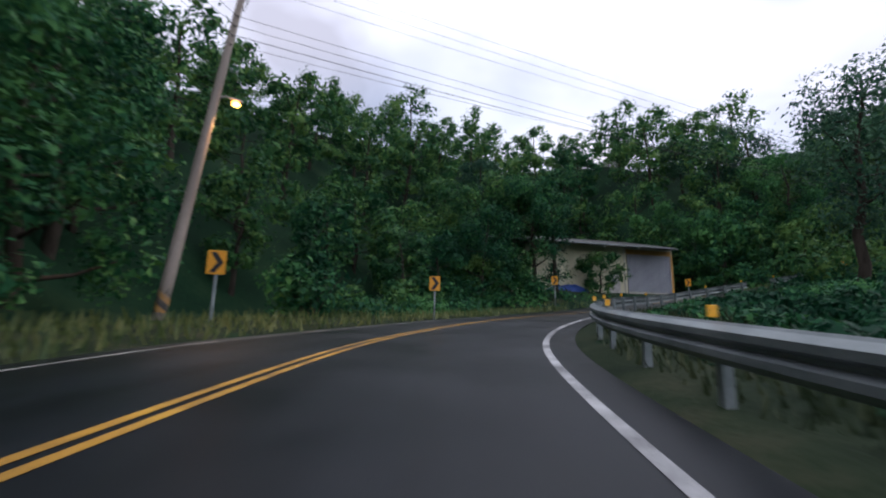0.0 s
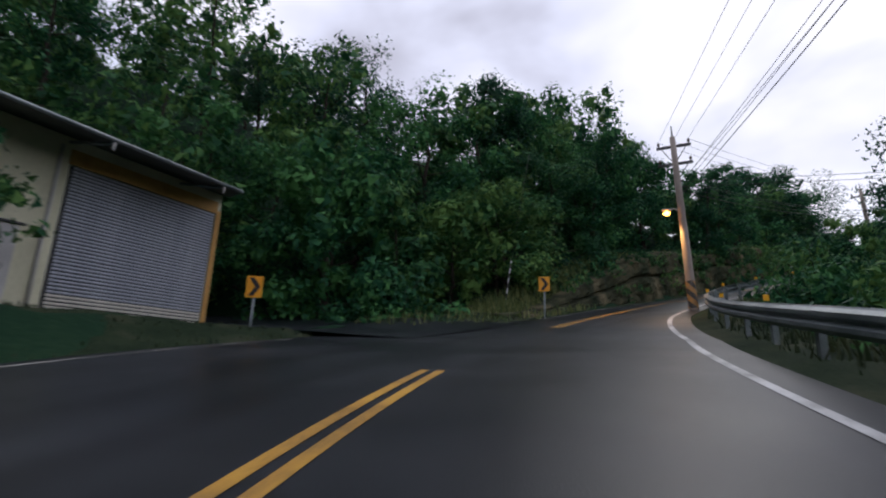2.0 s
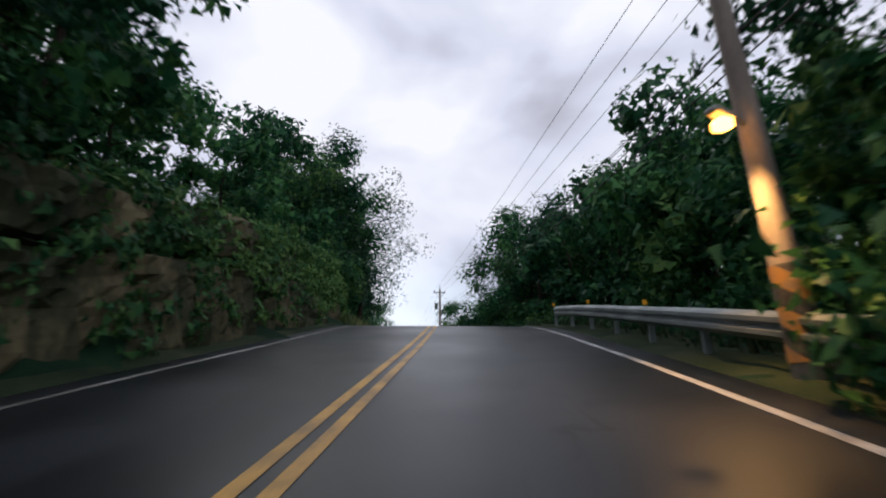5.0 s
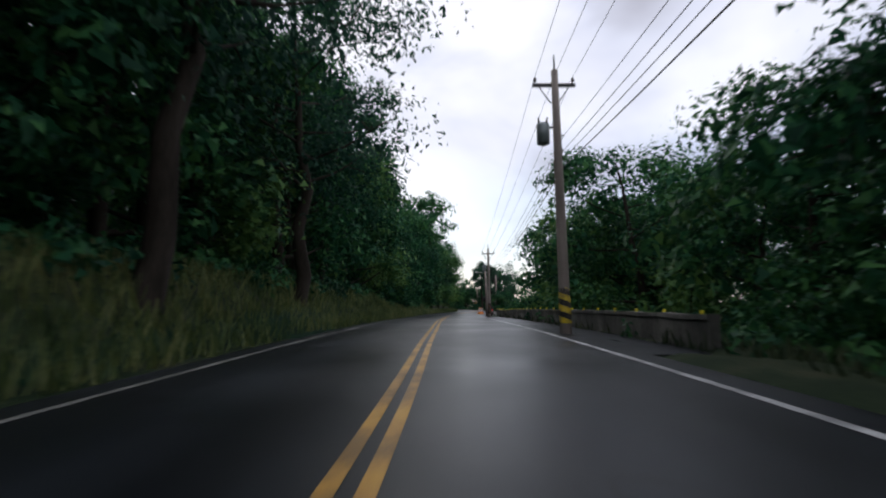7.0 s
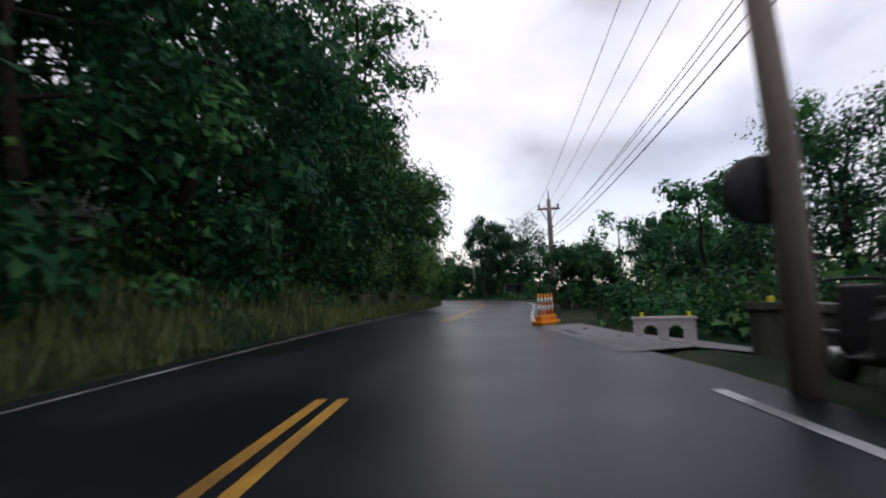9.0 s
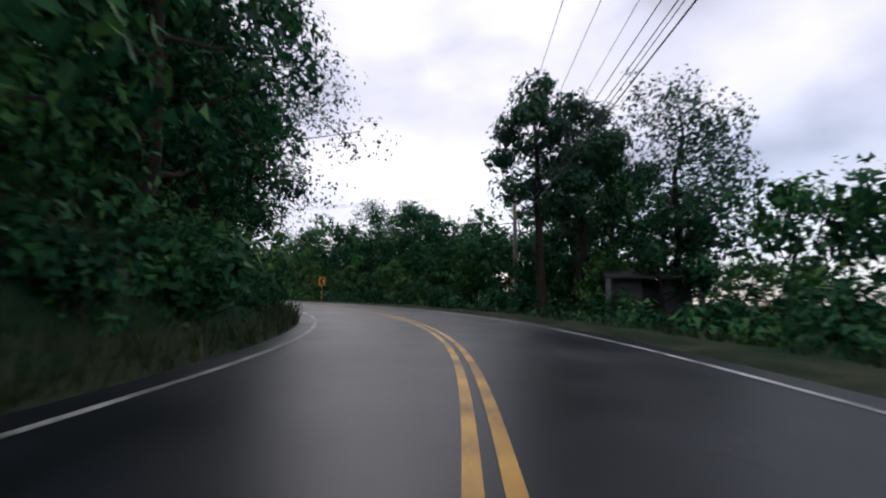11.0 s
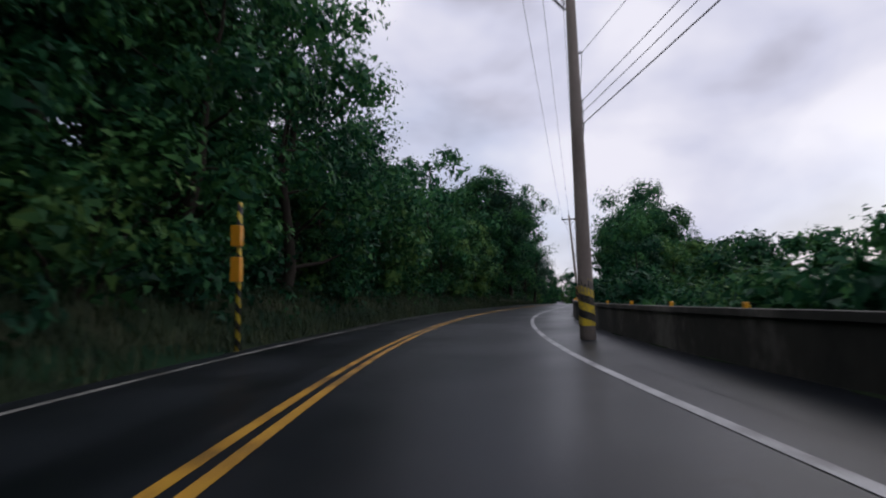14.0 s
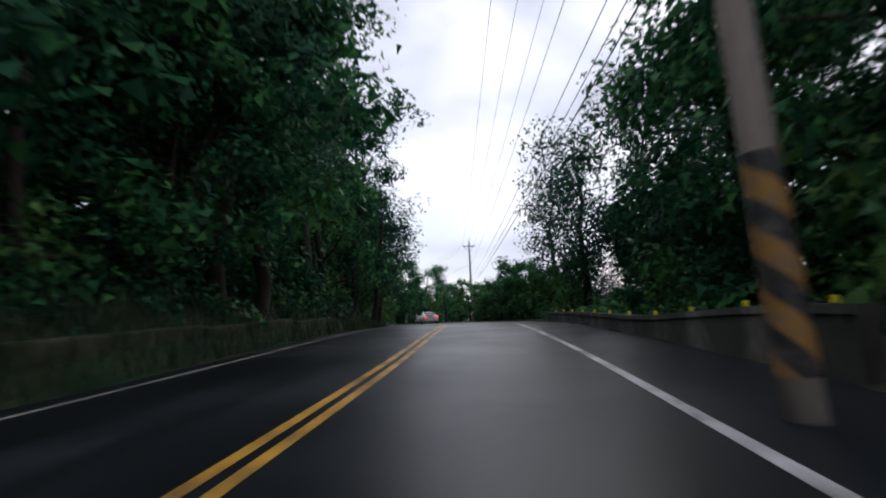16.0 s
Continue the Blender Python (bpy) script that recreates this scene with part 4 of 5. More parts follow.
def far_woods():
    """The uncounted trees higher up and further off, in one object."""
    vs, fs, ms, base = [], [], [], 0
    for master, m in WOODS:
        r = np.array(m)
        for o in master.children:
            n = len(o.data.vertices)
            co = np.empty(n * 3, np.float32)
            o.data.vertices.foreach_get("co", co)
            vs.append(co.reshape(-1, 3) @ r[:3, :3].T + r[:3, 3])
            # below x = 62 paler leaves stand in for haze over the hillside
            crown = (2 if m.translation.x < 62 else 1) if o.name.startswith("crown") else 0
            fs += [tuple(i + base for i in p.vertices) for p in o.data.polygons]
            ms += [crown] * len(o.data.polygons)
            base += n
    ob = arrays("far_woods", np.vstack(vs), fs, BARK)
    ob.data.materials.append(LEAF)
    ob.data.materials.append(LEAF_PALE)
    ob.data.polygons.foreach_set("material_index", ms)
    tagged(ob, "broadleaf woods higher up the slope and across the valley", "woods", "", "stuff")


far_woods()
for m in MASTERS:
    for o in (*m.children_recursive, m):
        bpy.data.objects.remove(o)


def undergrowth(name, s0, s1, side, lo, hi, clumps, seed, label, size=1.0):
    """Low leafy growth over a stretch of bank, too fine to count."""
    rng = np.random.default_rng(seed)
    s = s0 + (s1 - s0) * rng.random(clumps)
    edge = np.where(side < 0, -tabled(LEFT_EDGE, s), tabled(RIGHT_EDGE, s))
    d = edge + side * (lo + (hi - lo) * rng.random(clumps))
    x = np.interp(s, STA, road[:, 0]) + np.interp(s, STA, RIGHT[:, 0]) * d
    y = np.interp(s, STA, road[:, 1]) + np.interp(s, STA, RIGHT[:, 1]) * d
    st, dd, _ = nearest(x, y)
    room = np.where(dd < 0, -dd - tabled(LEFT_EDGE, st), dd - tabled(RIGHT_EDGE, st))
    keep = (room > lo * 0.8) & np.array([off_the_garage(a, b) for a, b in zip(x, y)])
    x, y, room = x[keep], y[keep], room[keep]
    r = size * (0.25 + 0.45 * rng.random(len(x))) * np.clip(room / 2.5, 0.5, 1.4)
    c = np.stack([x, y, ground_level(x, y) + 0.35 * r], 1)
    v = leaf_cloud(rng, c, r, len(x) * 60, 0.24, droop=0.5)
    ob = new(name, fast_mesh(name, v, quads(v), LEAF))
    tagged(ob, label, "undergrowth", "", "stuff")


undergrowth("bank_undergrowth", 17, 52, -1, 2.2, 9.0, 380, 41, "low leafy undergrowth below the trees")
undergrowth("ledge_undergrowth", 58, 98, -1, 2.6, 6.0, 260, 42, "ferns and creepers above the rock ledges")
undergrowth("hill_undergrowth", 98, 165, -1, 2.4, 7.0, 520, 46, "dark ferns and creepers under the trees")
undergrowth("shaded_undergrowth", 165, 330, -1, 1.7, 6.0, 1000, 43, "dark ferns and creepers on the shaded bank")
undergrowth("low_undergrowth", 3, 37, 1, 1.9, 10.0, 330, 49, "low weeds on the inside of the bend", 0.5)
undergrowth("bend_undergrowth", -14, 4, 1, 1.9, 8.0, 120, 48, "leafy growth behind the guard rail")
undergrowth("valley_undergrowth", 36, 160, 1, 1.9, 8.0, 680, 44, "leafy growth behind the guard rail")
undergrowth("slope_undergrowth", 176, 330, 1, 2.6, 8.5, 800, 45, "leafy growth beyond the shoulder")


def creepers(name, s0, s1, clumps, seed, label):
    """Leafy patches and hanging growth on the rock face."""
    rng = np.random.default_rng(seed)
    s = s0 + (s1 - s0) * np.sqrt(rng.random(clumps))
    h = 0.2 + 3.1 * rng.random(clumps) ** 0.7
    out = 1.05 + 0.28 * h
    c = np.array([at(a, L_EDGE(a) - b, z * 0.95) for a, b, z in zip(s, out, h)])
    r = 0.18 + 0.32 * rng.random(clumps)
    v = leaf_cloud(rng, c, r, clumps * 55, 0.17, droop=0.9)
    tagged(new(name, fast_mesh(name, v, quads(v), LEAF_PALE)), label, "undergrowth", "", "stuff")


creepers("rock_creepers", 56, 98, 330, 47, "green creepers and ferns hanging on the rock face")


# ---- poles and cables ----
ATTACH = {}


def insulator(parent, x, y, z):
    tube_part("insulator", [(x, y, z), (x, y, z + 0.06), (x, y, z + 0.07), (x, y, z + 0.17), (x, y, z + 0.2)], [0.02, 0.02, 0.055, 0.045, 0.02], PORCELAIN, parent)


def utility_pole(key, x, y, height, turn, arms, lean=(0.0, 0.0), stripes=True, lamp=None, transformer=None, spike=0.5, one_sided=0, girth=1.0, band=1.3, paint=None, label="", low=(0.58, 0.53, 0.5)):
    """A tapered pole. turn: the way the cables run. arms: heights of cross arms and their half lengths."""
    z = level(x, y)
    root = thing("utility_pole", x, y, z, turn, label or "grey-brown concrete utility pole with striped foot and cross arms", "utility pole", "poles along the road")
    ax = lambda h: Vector((lean[0] * h, lean[1] * h, h))
    n = 6
    tube_part("shaft", [ax(-0.6 + (height + 0.6) * k / n) for k in range(n + 1)], [girth * (0.175 - 0.075 * k / n) for k in range(n + 1)], POLE, root, sides=14)
    if spike:
        tube_part("top_pin", [ax(height - 0.02), ax(height + spike)], [0.035, 0.02], DARK_STEEL, root)
    if stripes:
        v, f = tube([ax(0.30), ax(band)], [girth * 0.170 + 0.005, girth * 0.152 + 0.005], 18, caps=False)
        arrays("hazard_band", v, f, paint or STRIPES, root, "slanting hazard stripes", smooth=True)
    tops = []
    for j, (h, half) in enumerate(arms):
        bm = bmesh.new()
        c = ax(h)
        lo, hi = (-2 * half, 0.25) if one_sided else (-half, half)
        box(bm, c.x + (lo + hi) / 2, c.y + 0.14, c.z, hi - lo, 0.09, 0.10, bevel=0.012)
        part("cross_arm", bm, DARK_STEEL, root)
        for sgn in ((-1,) if one_sided else (-1, 1)):
            tube_part("brace", [(c.x + sgn * 0.7 * half, c.y + 0.14, c.z - 0.05), (c.x + sgn * 0.1, c.y + 0.12, c.z - 0.6)], 0.018, DARK_STEEL, root, sides=6)
        for k in range(3):
            px = c.x + lo + 0.08 + (hi - lo - 0.16) * (k / 2.0 if not one_sided else k / 2.6)
            insulator(root, px, c.y + 0.14, c.z + 0.05)
            if j == 0:
                tops.append(Vector((px, c.y + 0.14, c.z + 0.25)))
    if one_sided:
        tube_part("brace", [(-0.75, 0.14, arms[0][0] - 0.02), (-0.1, 0.12, arms[0][0] - 0.75)], 0.03, DARK_STEEL, root, sides=6)
    lows = []
    for k, fr in enumerate(low):
        c = ax(height * fr)
        tube_part("cable_bracket", [(c.x, c.y, c.z), (c.x + 0.16, c.y, c.z)], 0.03, DARK_STEEL, root, sides=6)
        lows.append(Vector((c.x + 0.16, c.y, c.z)))
    mid_ = ax(height * 0.74) + Vector((0.2, 0, 0))
    tube_part("cable_bracket", [ax(height * 0.74), mid_], 0.025, DARK_STEEL, root, sides=6)
    if transformer:
        side, h = transformer
        c = ax(h) + Vector((side * 0.42, 0, 0))
        t = tube_part("transformer", [c + Vector((0, 0, q)) for q in (-0.32, -0.30, 0.26, 0.31, 0.35)], [0.16, 0.19, 0.19, 0.17, 0.06], STEEL, root, "grey transformer drum", sides=16)
        for q in (-0.1, 0.1):
            tube_part("bushing", [c + Vector((q, 0, 0.31)), c + Vector((q * 1.4, 0, 0.52))], [0.035, 0.02], PORCELAIN, t)
        tube_part("hanger", [ax(h + 0.2), c + Vector((0, 0, 0.2))], 0.03, DARK_STEEL, root, sides=6)
    if lamp:
        h, out = lamp
        c = ax(h)
        tip = c + Vector(out)
        tube_part("lamp_arm", [c, c.lerp(tip, 0.5) + Vector((0, 0, 0.12)), tip], 0.025, LAMP_METAL, root)
        bm = bmesh.new()
        d = Vector((out[0], out[1], 0)).normalized()
        box(bm, 0, 0, 0.02, 0.36, 0.15, 0.08, Matrix.Translation(tip) @ Matrix.Rotation(math.atan2(d.y, d.x), 4, "Z"), bevel=0.03)
        head = part("lamp_head", bm, LAMP_METAL, root)
        v, f = tube([tip + Vector((0, 0, -0.04)), tip + Vector((0, 0, -0.08)), tip + Vector((0, 0, -0.15)), tip + Vector((0, 0, -0.19))], [0.06, 0.115, 0.115, 0.04], 12)
        arrays("bulb", v, f, SODIUM, head, "lit amber sodium lamp", smooth=True)
        l = new("street_light", bpy.data.lights.new("street_light", "SPOT"))
        l.data.energy, l.data.color, l.data.shadow_soft_size = 420, (1.0, 0.50, 0.15), 0.12
        l.data.spot_size, l.data.spot_blend = radians(112), 0.7
        l.location = root.matrix_world @ (tip + Vector((0, 0, -0.30)))
    bpy.context.view_layer.update()
    m = root.matrix_world
    ATTACH[key] = [m @ q for q in tops] + [m @ mid_] + [m @ q for q in lows]
    return root


def cable(p, q, sag, radius):
    n = 14
    o = Vector(p)
    pts = [Vector(p).lerp(Vector(q), k / n) - o + Vector((0, 0, -4 * sag * (k / n) * (1 - k / n))) for k in range(n + 1)]
    v, f = tube(pts, [radius] * (n + 1), 5)
    ob = arrays("overhead_cable", v, f, CABLE, None, smooth=True)
    ob.location = o
    tagged(ob, "black overhead cable slung between the poles", "cable", "overhead cables")


def hung(a, b, sag=0.35):
    """Cables from pole to pole: thin ones from the arms, thicker ones below."""
    for k, (p, q) in enumerate(zip(ATTACH[a], ATTACH[b])):
        cable(p, q, sag * (1.0 if k < 3 else 1.4), 0.007 if k < 4 else (0.012 if k == 6 else 0.008))


utility_pole("rear", -9.5, -26, 9.0, 0, [(8.3, 0.9)])
utility_pole("lamp", -7.85, 13.45, 12.0, -50, [(11.6, 0.7), (11.0, 0.7)], lean=(0.0, 0.11), lamp=(7.0, (0.0, 0.62, 0.12)), label="leaning concrete utility pole with a lit amber street lamp", low=(0.83, 0.80, 0.77))
utility_pole("bend", 33.26, 33.55, 7.1, -80, [(6.75, 0.62), (6.0, 0.62)], lean=(-0.03, 0.015), lamp=(3.95, (-0.50, -0.26, 0.05)), label="concrete utility pole with a lit street lamp", low=(0.73, 0.70, 0.67))
utility_pole("climb", 56.6, 26.85, 5.9, -100, [(5.45, 0.6)], lean=(-0.03, 0), lamp=(2.9, (-0.5, -0.25, 0.05)), label="concrete utility pole with a lit street lamp", low=(0.73, 0.70, 0.67))
utility_pole("grey", 104.78, 21.32, 7.9, -91.5, [(7.5, 0.66)], transformer=(-1, 5.9), paint=STRIPES_FINE, lean=(-0.012, 0.0), low=(0.68, 0.65, 0.62))
utility_pole("stout", 137.80, 19.36, 6.55, -92.5, [(6.1, 0.62)], paint=STRIPES_FADED, transformer=(-1, 4.7), lean=(-0.01, 0), low=(0.70, 0.67, 0.64))
utility_pole("verge", 161.76, 15.38, 5.4, -96.5, [(4.95, 0.55)], low=(0.75, 0.7, 0.66))
utility_pole("outer", 208.88, 13.25, 7.8, -77.5, [(7.4, 0.9)], lean=(-0.03, 0.0), low=(0.82, 0.78, 0.74))
utility_pole("kink", 230.25, 49.56, 8.75, -37.5, [(8.35, 0.62)], one_sided=1, paint=STRIPES_FINE, label="tall concrete utility pole with a one-sided cross arm", low=(0.61, 0.58, 0.55))
utility_pole("tilted", 257.90, 72.11, 8.4, -51.5, [(8.05, 0.72)], lean=(-0.06, 0.0), girth=0.78, band=1.85, label="leaning concrete utility pole with orange and black stripes")
utility_pole("last", 303.7, 106.6, 10.4, -42.5, [(9.9, 0.8)])
utility_pole("beyond", 322.31, 149.67, 8.0, -22.5, [(7.4, 0.8)])
for a, b in (("rear", "lamp"), ("lamp", "bend"), ("bend", "climb"), ("climb", "grey"), ("grey", "stout"), ("stout", "verge"), ("verge", "outer"), ("outer", "kink"), ("kink", "tilted"), ("tilted", "last"), ("last", "beyond")):
    hung(a, b, 0.28)
utility_pole("branch", 50.0, -30.0, 8.6 - level(50.0, -30.0), -10, [(8.0 - level(50.0, -30.0), 0.6)], stripes=False, label="plain concrete utility pole down the valley side")
for k in (4, 5):
    cable(ATTACH["bend"][k], ATTACH["branch"][k - 4], 0.6, 0.009)


def mirror_pole(x, y):
    """The slimmer pole by the driveway with a lamp arm and a round traffic mirror seen from behind."""
    root = thing("mirror_pole", x, y, level(x, y), -110, "slim grey pole with a lamp arm and a round traffic mirror", "pole")
    tube_part("shaft", [(0, 0, -0.4), (0, 0, 2.2), (-0.12, 0, 4.7)], [0.13, 0.115, 0.09], POLE, root, sides=12)
    tube_part("lamp_arm", [(-0.12, 0, 4.45), (-0.9, 0, 4.6)], 0.02, LAMP_METAL, root)
    bm = bmesh.new()
    box(bm, -1.0, 0, 4.6, 0.36, 0.14, 0.08, bevel=0.02)
    part("lamp_head", bm, LAMP_METAL, root)
    v, f = tube([(-0.15, 0.10, 1.71), (-0.15, 0.13, 1.71), (-0.15, 0.22, 1.71), (-0.15, 0.26, 1.71)], [0.27, 0.31, 0.27, 0.09], 24)
    mr = arrays("mirror", v, f, DARK_STEEL, root, "round mirror in a dark hood", smooth=True)
    tube_part("bracket", [(-0.02, 0, 1.71), (-0.12, 0.12, 1.71)], 0.03, DARK_STEEL, mr)


mirror_pole(141.98, 19.13)


# ---- the scooter parked beside the mirror pole ----
def scooter(x, y, turn, size):
    root = thing("motor_scooter", x, y, level(x, y) + 0.01, turn, "dark motor scooter parked beside the low wall, tail lamp lit", "scooter")
    root.scale = (size, size, size)
    for n, wy in (("rear_wheel", -0.60), ("front_wheel", 0.66)):
        w = tube_part(n, [(-0.06, wy, 0.24), (-0.04, wy, 0.24), (0.04, wy, 0.24), (0.06, wy, 0.24)], [0.20, 0.24, 0.24, 0.20], RUBBER, root, sides=20)
        tube_part("rim", [(-0.062, wy, 0.24), (0.062, wy, 0.24)], 0.13, ALLOY, w, sides=14)
    v, f, n = [], [], 8
    rows = [(-0.86, 0.10, 0.62, 0.78), (-0.72, 0.17, 0.44, 0.82), (-0.40, 0.20, 0.34, 0.80), (-0.08, 0.18, 0.28, 0.74), (0.02, 0.17, 0.24, 0.40), (0.34, 0.17, 0.24, 0.36)]
    for yy, w, lo, hi in rows:
        v += [(w * k, yy, h) for k, h in ((0.6, lo), (1, lo + 0.05), (1, hi - 0.07), (0.6, hi), (-0.6, hi), (-1, hi - 0.07), (-1, lo + 0.05), (-0.6, lo))]
    for i in range(len(rows) - 1):
        f += [(i * n + k, i * n + (k + 1) % n, (i + 1) * n + (k + 1) % n, (i + 1) * n + k) for k in range(n)]
    f += [tuple(range(n)), tuple((len(rows) - 1) * n + k for k in range(n - 1, -1, -1))]
    arrays("body", v, f, DARK_STEEL, root)
    bm = bmesh.new()
    box(bm, 0, -0.42, 0.84, 0.28, 0.74, 0.10, bevel=0.035)
    part("seat", bm, RUBBER, root, "black padded seat")
    bm = bmesh.new()
    box(bm, 0, 0.42, 0.62, 0.40, 0.09, 0.66, m=Matrix.Rotation(radians(8), 4, "X"), bevel=0.03)
    part("leg_shield", bm, DARK_STEEL, root)
    bm = bmesh.new()
    box(bm, 0, 0.66, 0.50, 0.15, 0.46, 0.06, bevel=0.025)
    part("front_mudguard", bm, DARK_STEEL, root)
    bm = bmesh.new()
    box(bm, 0, -0.80, 1.02, 0.36, 0.32, 0.28, bevel=0.05)
    part("luggage_box", bm, DARK_STEEL, root, "dark box behind the seat")
    tube_part("steering_column", [(0, 0.60, 0.3), (0, 0.42, 1.02)], 0.035, DARK_STEEL, root)
    tube_part("handlebar", [(-0.33, 0.30, 1.04), (-0.12, 0.40, 1.06), (0.12, 0.40, 1.06), (0.33, 0.30, 1.04)], 0.018, RUBBER, root)
    for k in (-1, 1):
        st = tube_part("mirror_stalk", [(0.24 * k, 0.35, 1.06), (0.30 * k, 0.36, 1.26)], 0.008, RUBBER, root)
        bm = bmesh.new()
        box(bm, 0.33 * k, 0.36, 1.29, 0.13, 0.03, 0.08, bevel=0.012)
        part("mirror", bm, RUBBER, st)
    bm = bmesh.new()
    box(bm, 0, -0.875, 0.70, 0.15, 0.05, 0.05, bevel=0.012)
    part("tail_lamp", bm, TAIL_RED, root, "lit red tail lamp")
    bm = bmesh.new()
    box(bm, 0, -0.90, 0.55, 0.27, 0.012, 0.15)
    pl = part("plate", bm, WHITE_SHEET, root, "pale plate with a dark bar")
    bm = bmesh.new()
    box(bm, 0, -0.909, 0.55, 0.20, 0.004, 0.05)
    part("bar", bm, SIGN_BLACK, pl)
    tube_part("stand", [(-0.10, -0.1, 0.3), (-0.22, -0.15, 0.0)], 0.014, STEEL, root)
    tube_part("exhaust", [(0.16, -0.1, 0.24), (0.17, -0.45, 0.27), (0.17, -0.85, 0.34)], [0.03, 0.055, 0.05], STEEL, root, sides=10)


scooter(141.75, 18.62, -100, 0.85)


# ---- chevron signs ----
def chevron_sign(x, y, turn, centre, width=0.46, tall=0.62, to_right=True, banded=False, base=None):
    z = level(x, y) if base is None else base
    root = thing("chevron_sign", x, y, z, turn, "yellow chevron sign with black arrow on a %s post" % ("striped" if banded else "grey steel"), "road sign", "chevron signs on the bends")
    tube_part("post", [(0, 0, -0.9), (0, 0, centre - tall * 0.2)], 0.035, STRIPES_FINE if banded else STEEL, root, sides=10)
    bm = bmesh.new()
    box(bm, 0, -0.05, centre, width, 0.012, tall, bevel=0.004)
    plate = part("plate", bm, SIGN_YELLOW, root)
    k = 1 if to_right else -1
    w, h, y0 = width * 0.46, tall * 0.42, -0.062
    pts = [(-w * 0.75, h), (-w * 0.05, h), (w * 0.85, 0), (-w * 0.05, -h), (-w * 0.75, -h), (w * 0.1, 0)]
    v = [(k * a, y0, centre + b) for a, b in pts] + [(k * a, y0 + 0.004, centre + b) for a, b in pts]
    f = [(0, 1, 2, 5), (5, 2, 3, 4)] + [(i, (i + 1) % 6, (i + 1) % 6 + 6, i + 6) for i in range(6)]
    arrays("arrow", v, f, SIGN_BLACK, plate, "black chevron arrow")
    for q in (-0.18, 0.18):
        bm = bmesh.new()
        box(bm, 0, -0.02, centre + q * tall, width * 0.5, 0.03, 0.03)
        part("clamp", bm, STEEL, root)


chevron_sign(-5.8, 12.21, 8, 1.75, base=0.22)
chevron_sign(-0.4, 20.57, -6, 1.16, base=1.45)
chevron_sign(8.12, 35.53, -25, 1.57, base=3.35)
chevron_sign(21.48, 42.57, -48, 0.92, base=5.03)
chevron_sign(32.75, 39.15, -70, 1.38, base=6.11)
chevron_sign(210.88, 13.56, -87.5, 1.5, to_right=False, base=15.95)
chevron_sign(214.20, 26.46, -72.5, 1.48, to_right=False, banded=True, base=15.86)


def marker_post(x, y):
    """A striped post with two amber boxes by the left edge."""
    root = thing("marker_post", x, y, level(x, y), heading(264), "striped roadside post carrying two amber boxes", "marker post")
    tube_part("post", [(0, 0, -0.3), (0, 0, 3.0)], 0.05, STRIPES_FINE, root, sides=10)
    for h, t in ((1.62, 0.5), (2.3, 0.42)):
        bm = bmesh.new()
        box(bm, 0, -0.09, h, 0.2, 0.16, t, bevel=0.02)
        part("amber_box", bm, SIGN_YELLOW, root)


marker_post(223.91, 53.11)


def guy_guard(x, y, turn):
    root = thing("guy_wire", x, y, level(x, y), turn, "slanting guy wire in a black and white guard", "guy wire")
    tube_part("guard", [(0, 0, -0.1), (0.35, 0, 2.4)], 0.03, STRIPES_WHITE, root)
    tube_part("wire", [(0.35, 0, 2.4), (1.3, 0, 8.0)], 0.010, CABLE, root)


guy_guard(34.5, 42.2, -70)


# ---- guard rails ----
def guard_rail(s0, s1, off, group):
    o = at(s0, R_EDGE(s0) + off)
    root = thing("guard_rail", o.x, o.y, o.z, 0, "galvanised W-beam guard rail with amber reflectors on its posts", "guard rail", group)
    prof = [(0.0, 0.72), (-0.015, 0.70), (-0.085, 0.655), (-0.085, 0.60), (-0.012, 0.565), (-0.012, 0.535), (-0.085, 0.50), (-0.085, 0.445), (-0.015, 0.40), (0.0, 0.38)]
    prof += [(a + 0.012, h) for a, h in reversed(prof)]
    ss = np.arange(s0, s1 + 0.01, 1.0)
    v, f, n = [], [], len(prof)
    for s in ss:
        for a, h in prof:
            v.append(at(s, R_EDGE(s) + off + a, h) - o)
    for i in range(len(ss) - 1):
        for k in range(n):
            f.append((i * n + k, i * n + (k + 1) % n, (i + 1) * n + (k + 1) % n, (i + 1) * n + k))
    f += [tuple(range(n)), tuple((len(ss) - 1) * n + k for k in range(n - 1, -1, -1))]
    arrays("beam", v, f, STEEL, root)
    bm = bmesh.new()
    box(bm, 0, 0, 0, 0.09, 0.12, 1.15, bevel=0.01)
    post_me = bpy.data.meshes.new("post")
    bm.to_mesh(post_me)
    bm.free()
    post_me.materials.append(STEEL)
    bm = bmesh.new()
    box(bm, 0, 0, 0, 0.085, 0.022, 0.105, bevel=0.01)
    refl_me = bpy.data.meshes.new("reflector")
    bm.to_mesh(refl_me)
    bm.free()
    refl_me.materials.append(REFLECTOR)
    s = s0 + 0.3
    k = 0
    while s < s1:
        p = at(s, R_EDGE(s) + off + 0.08, 0.12) - o
        ob = new("post", post_me)
        ob.parent, ob.matrix_basis = root, pose(*p, 0, 0, heading(s))
        if k % 2 == 0:
            ob = new("reflector", refl_me)
            p = at(s, R_EDGE(s) + off + 0.02, 0.80) - o
            ob.parent, ob.matrix_basis = root, pose(*p, 0, 0, heading(s))
        s, k = s + 2.0, k + 1
    return root


guard_rail(-40, 37.8, 0.95, "guard rails on the valley side")
guard_rail(39.3, 92.0, 1.05, "guard rails on the valley side")


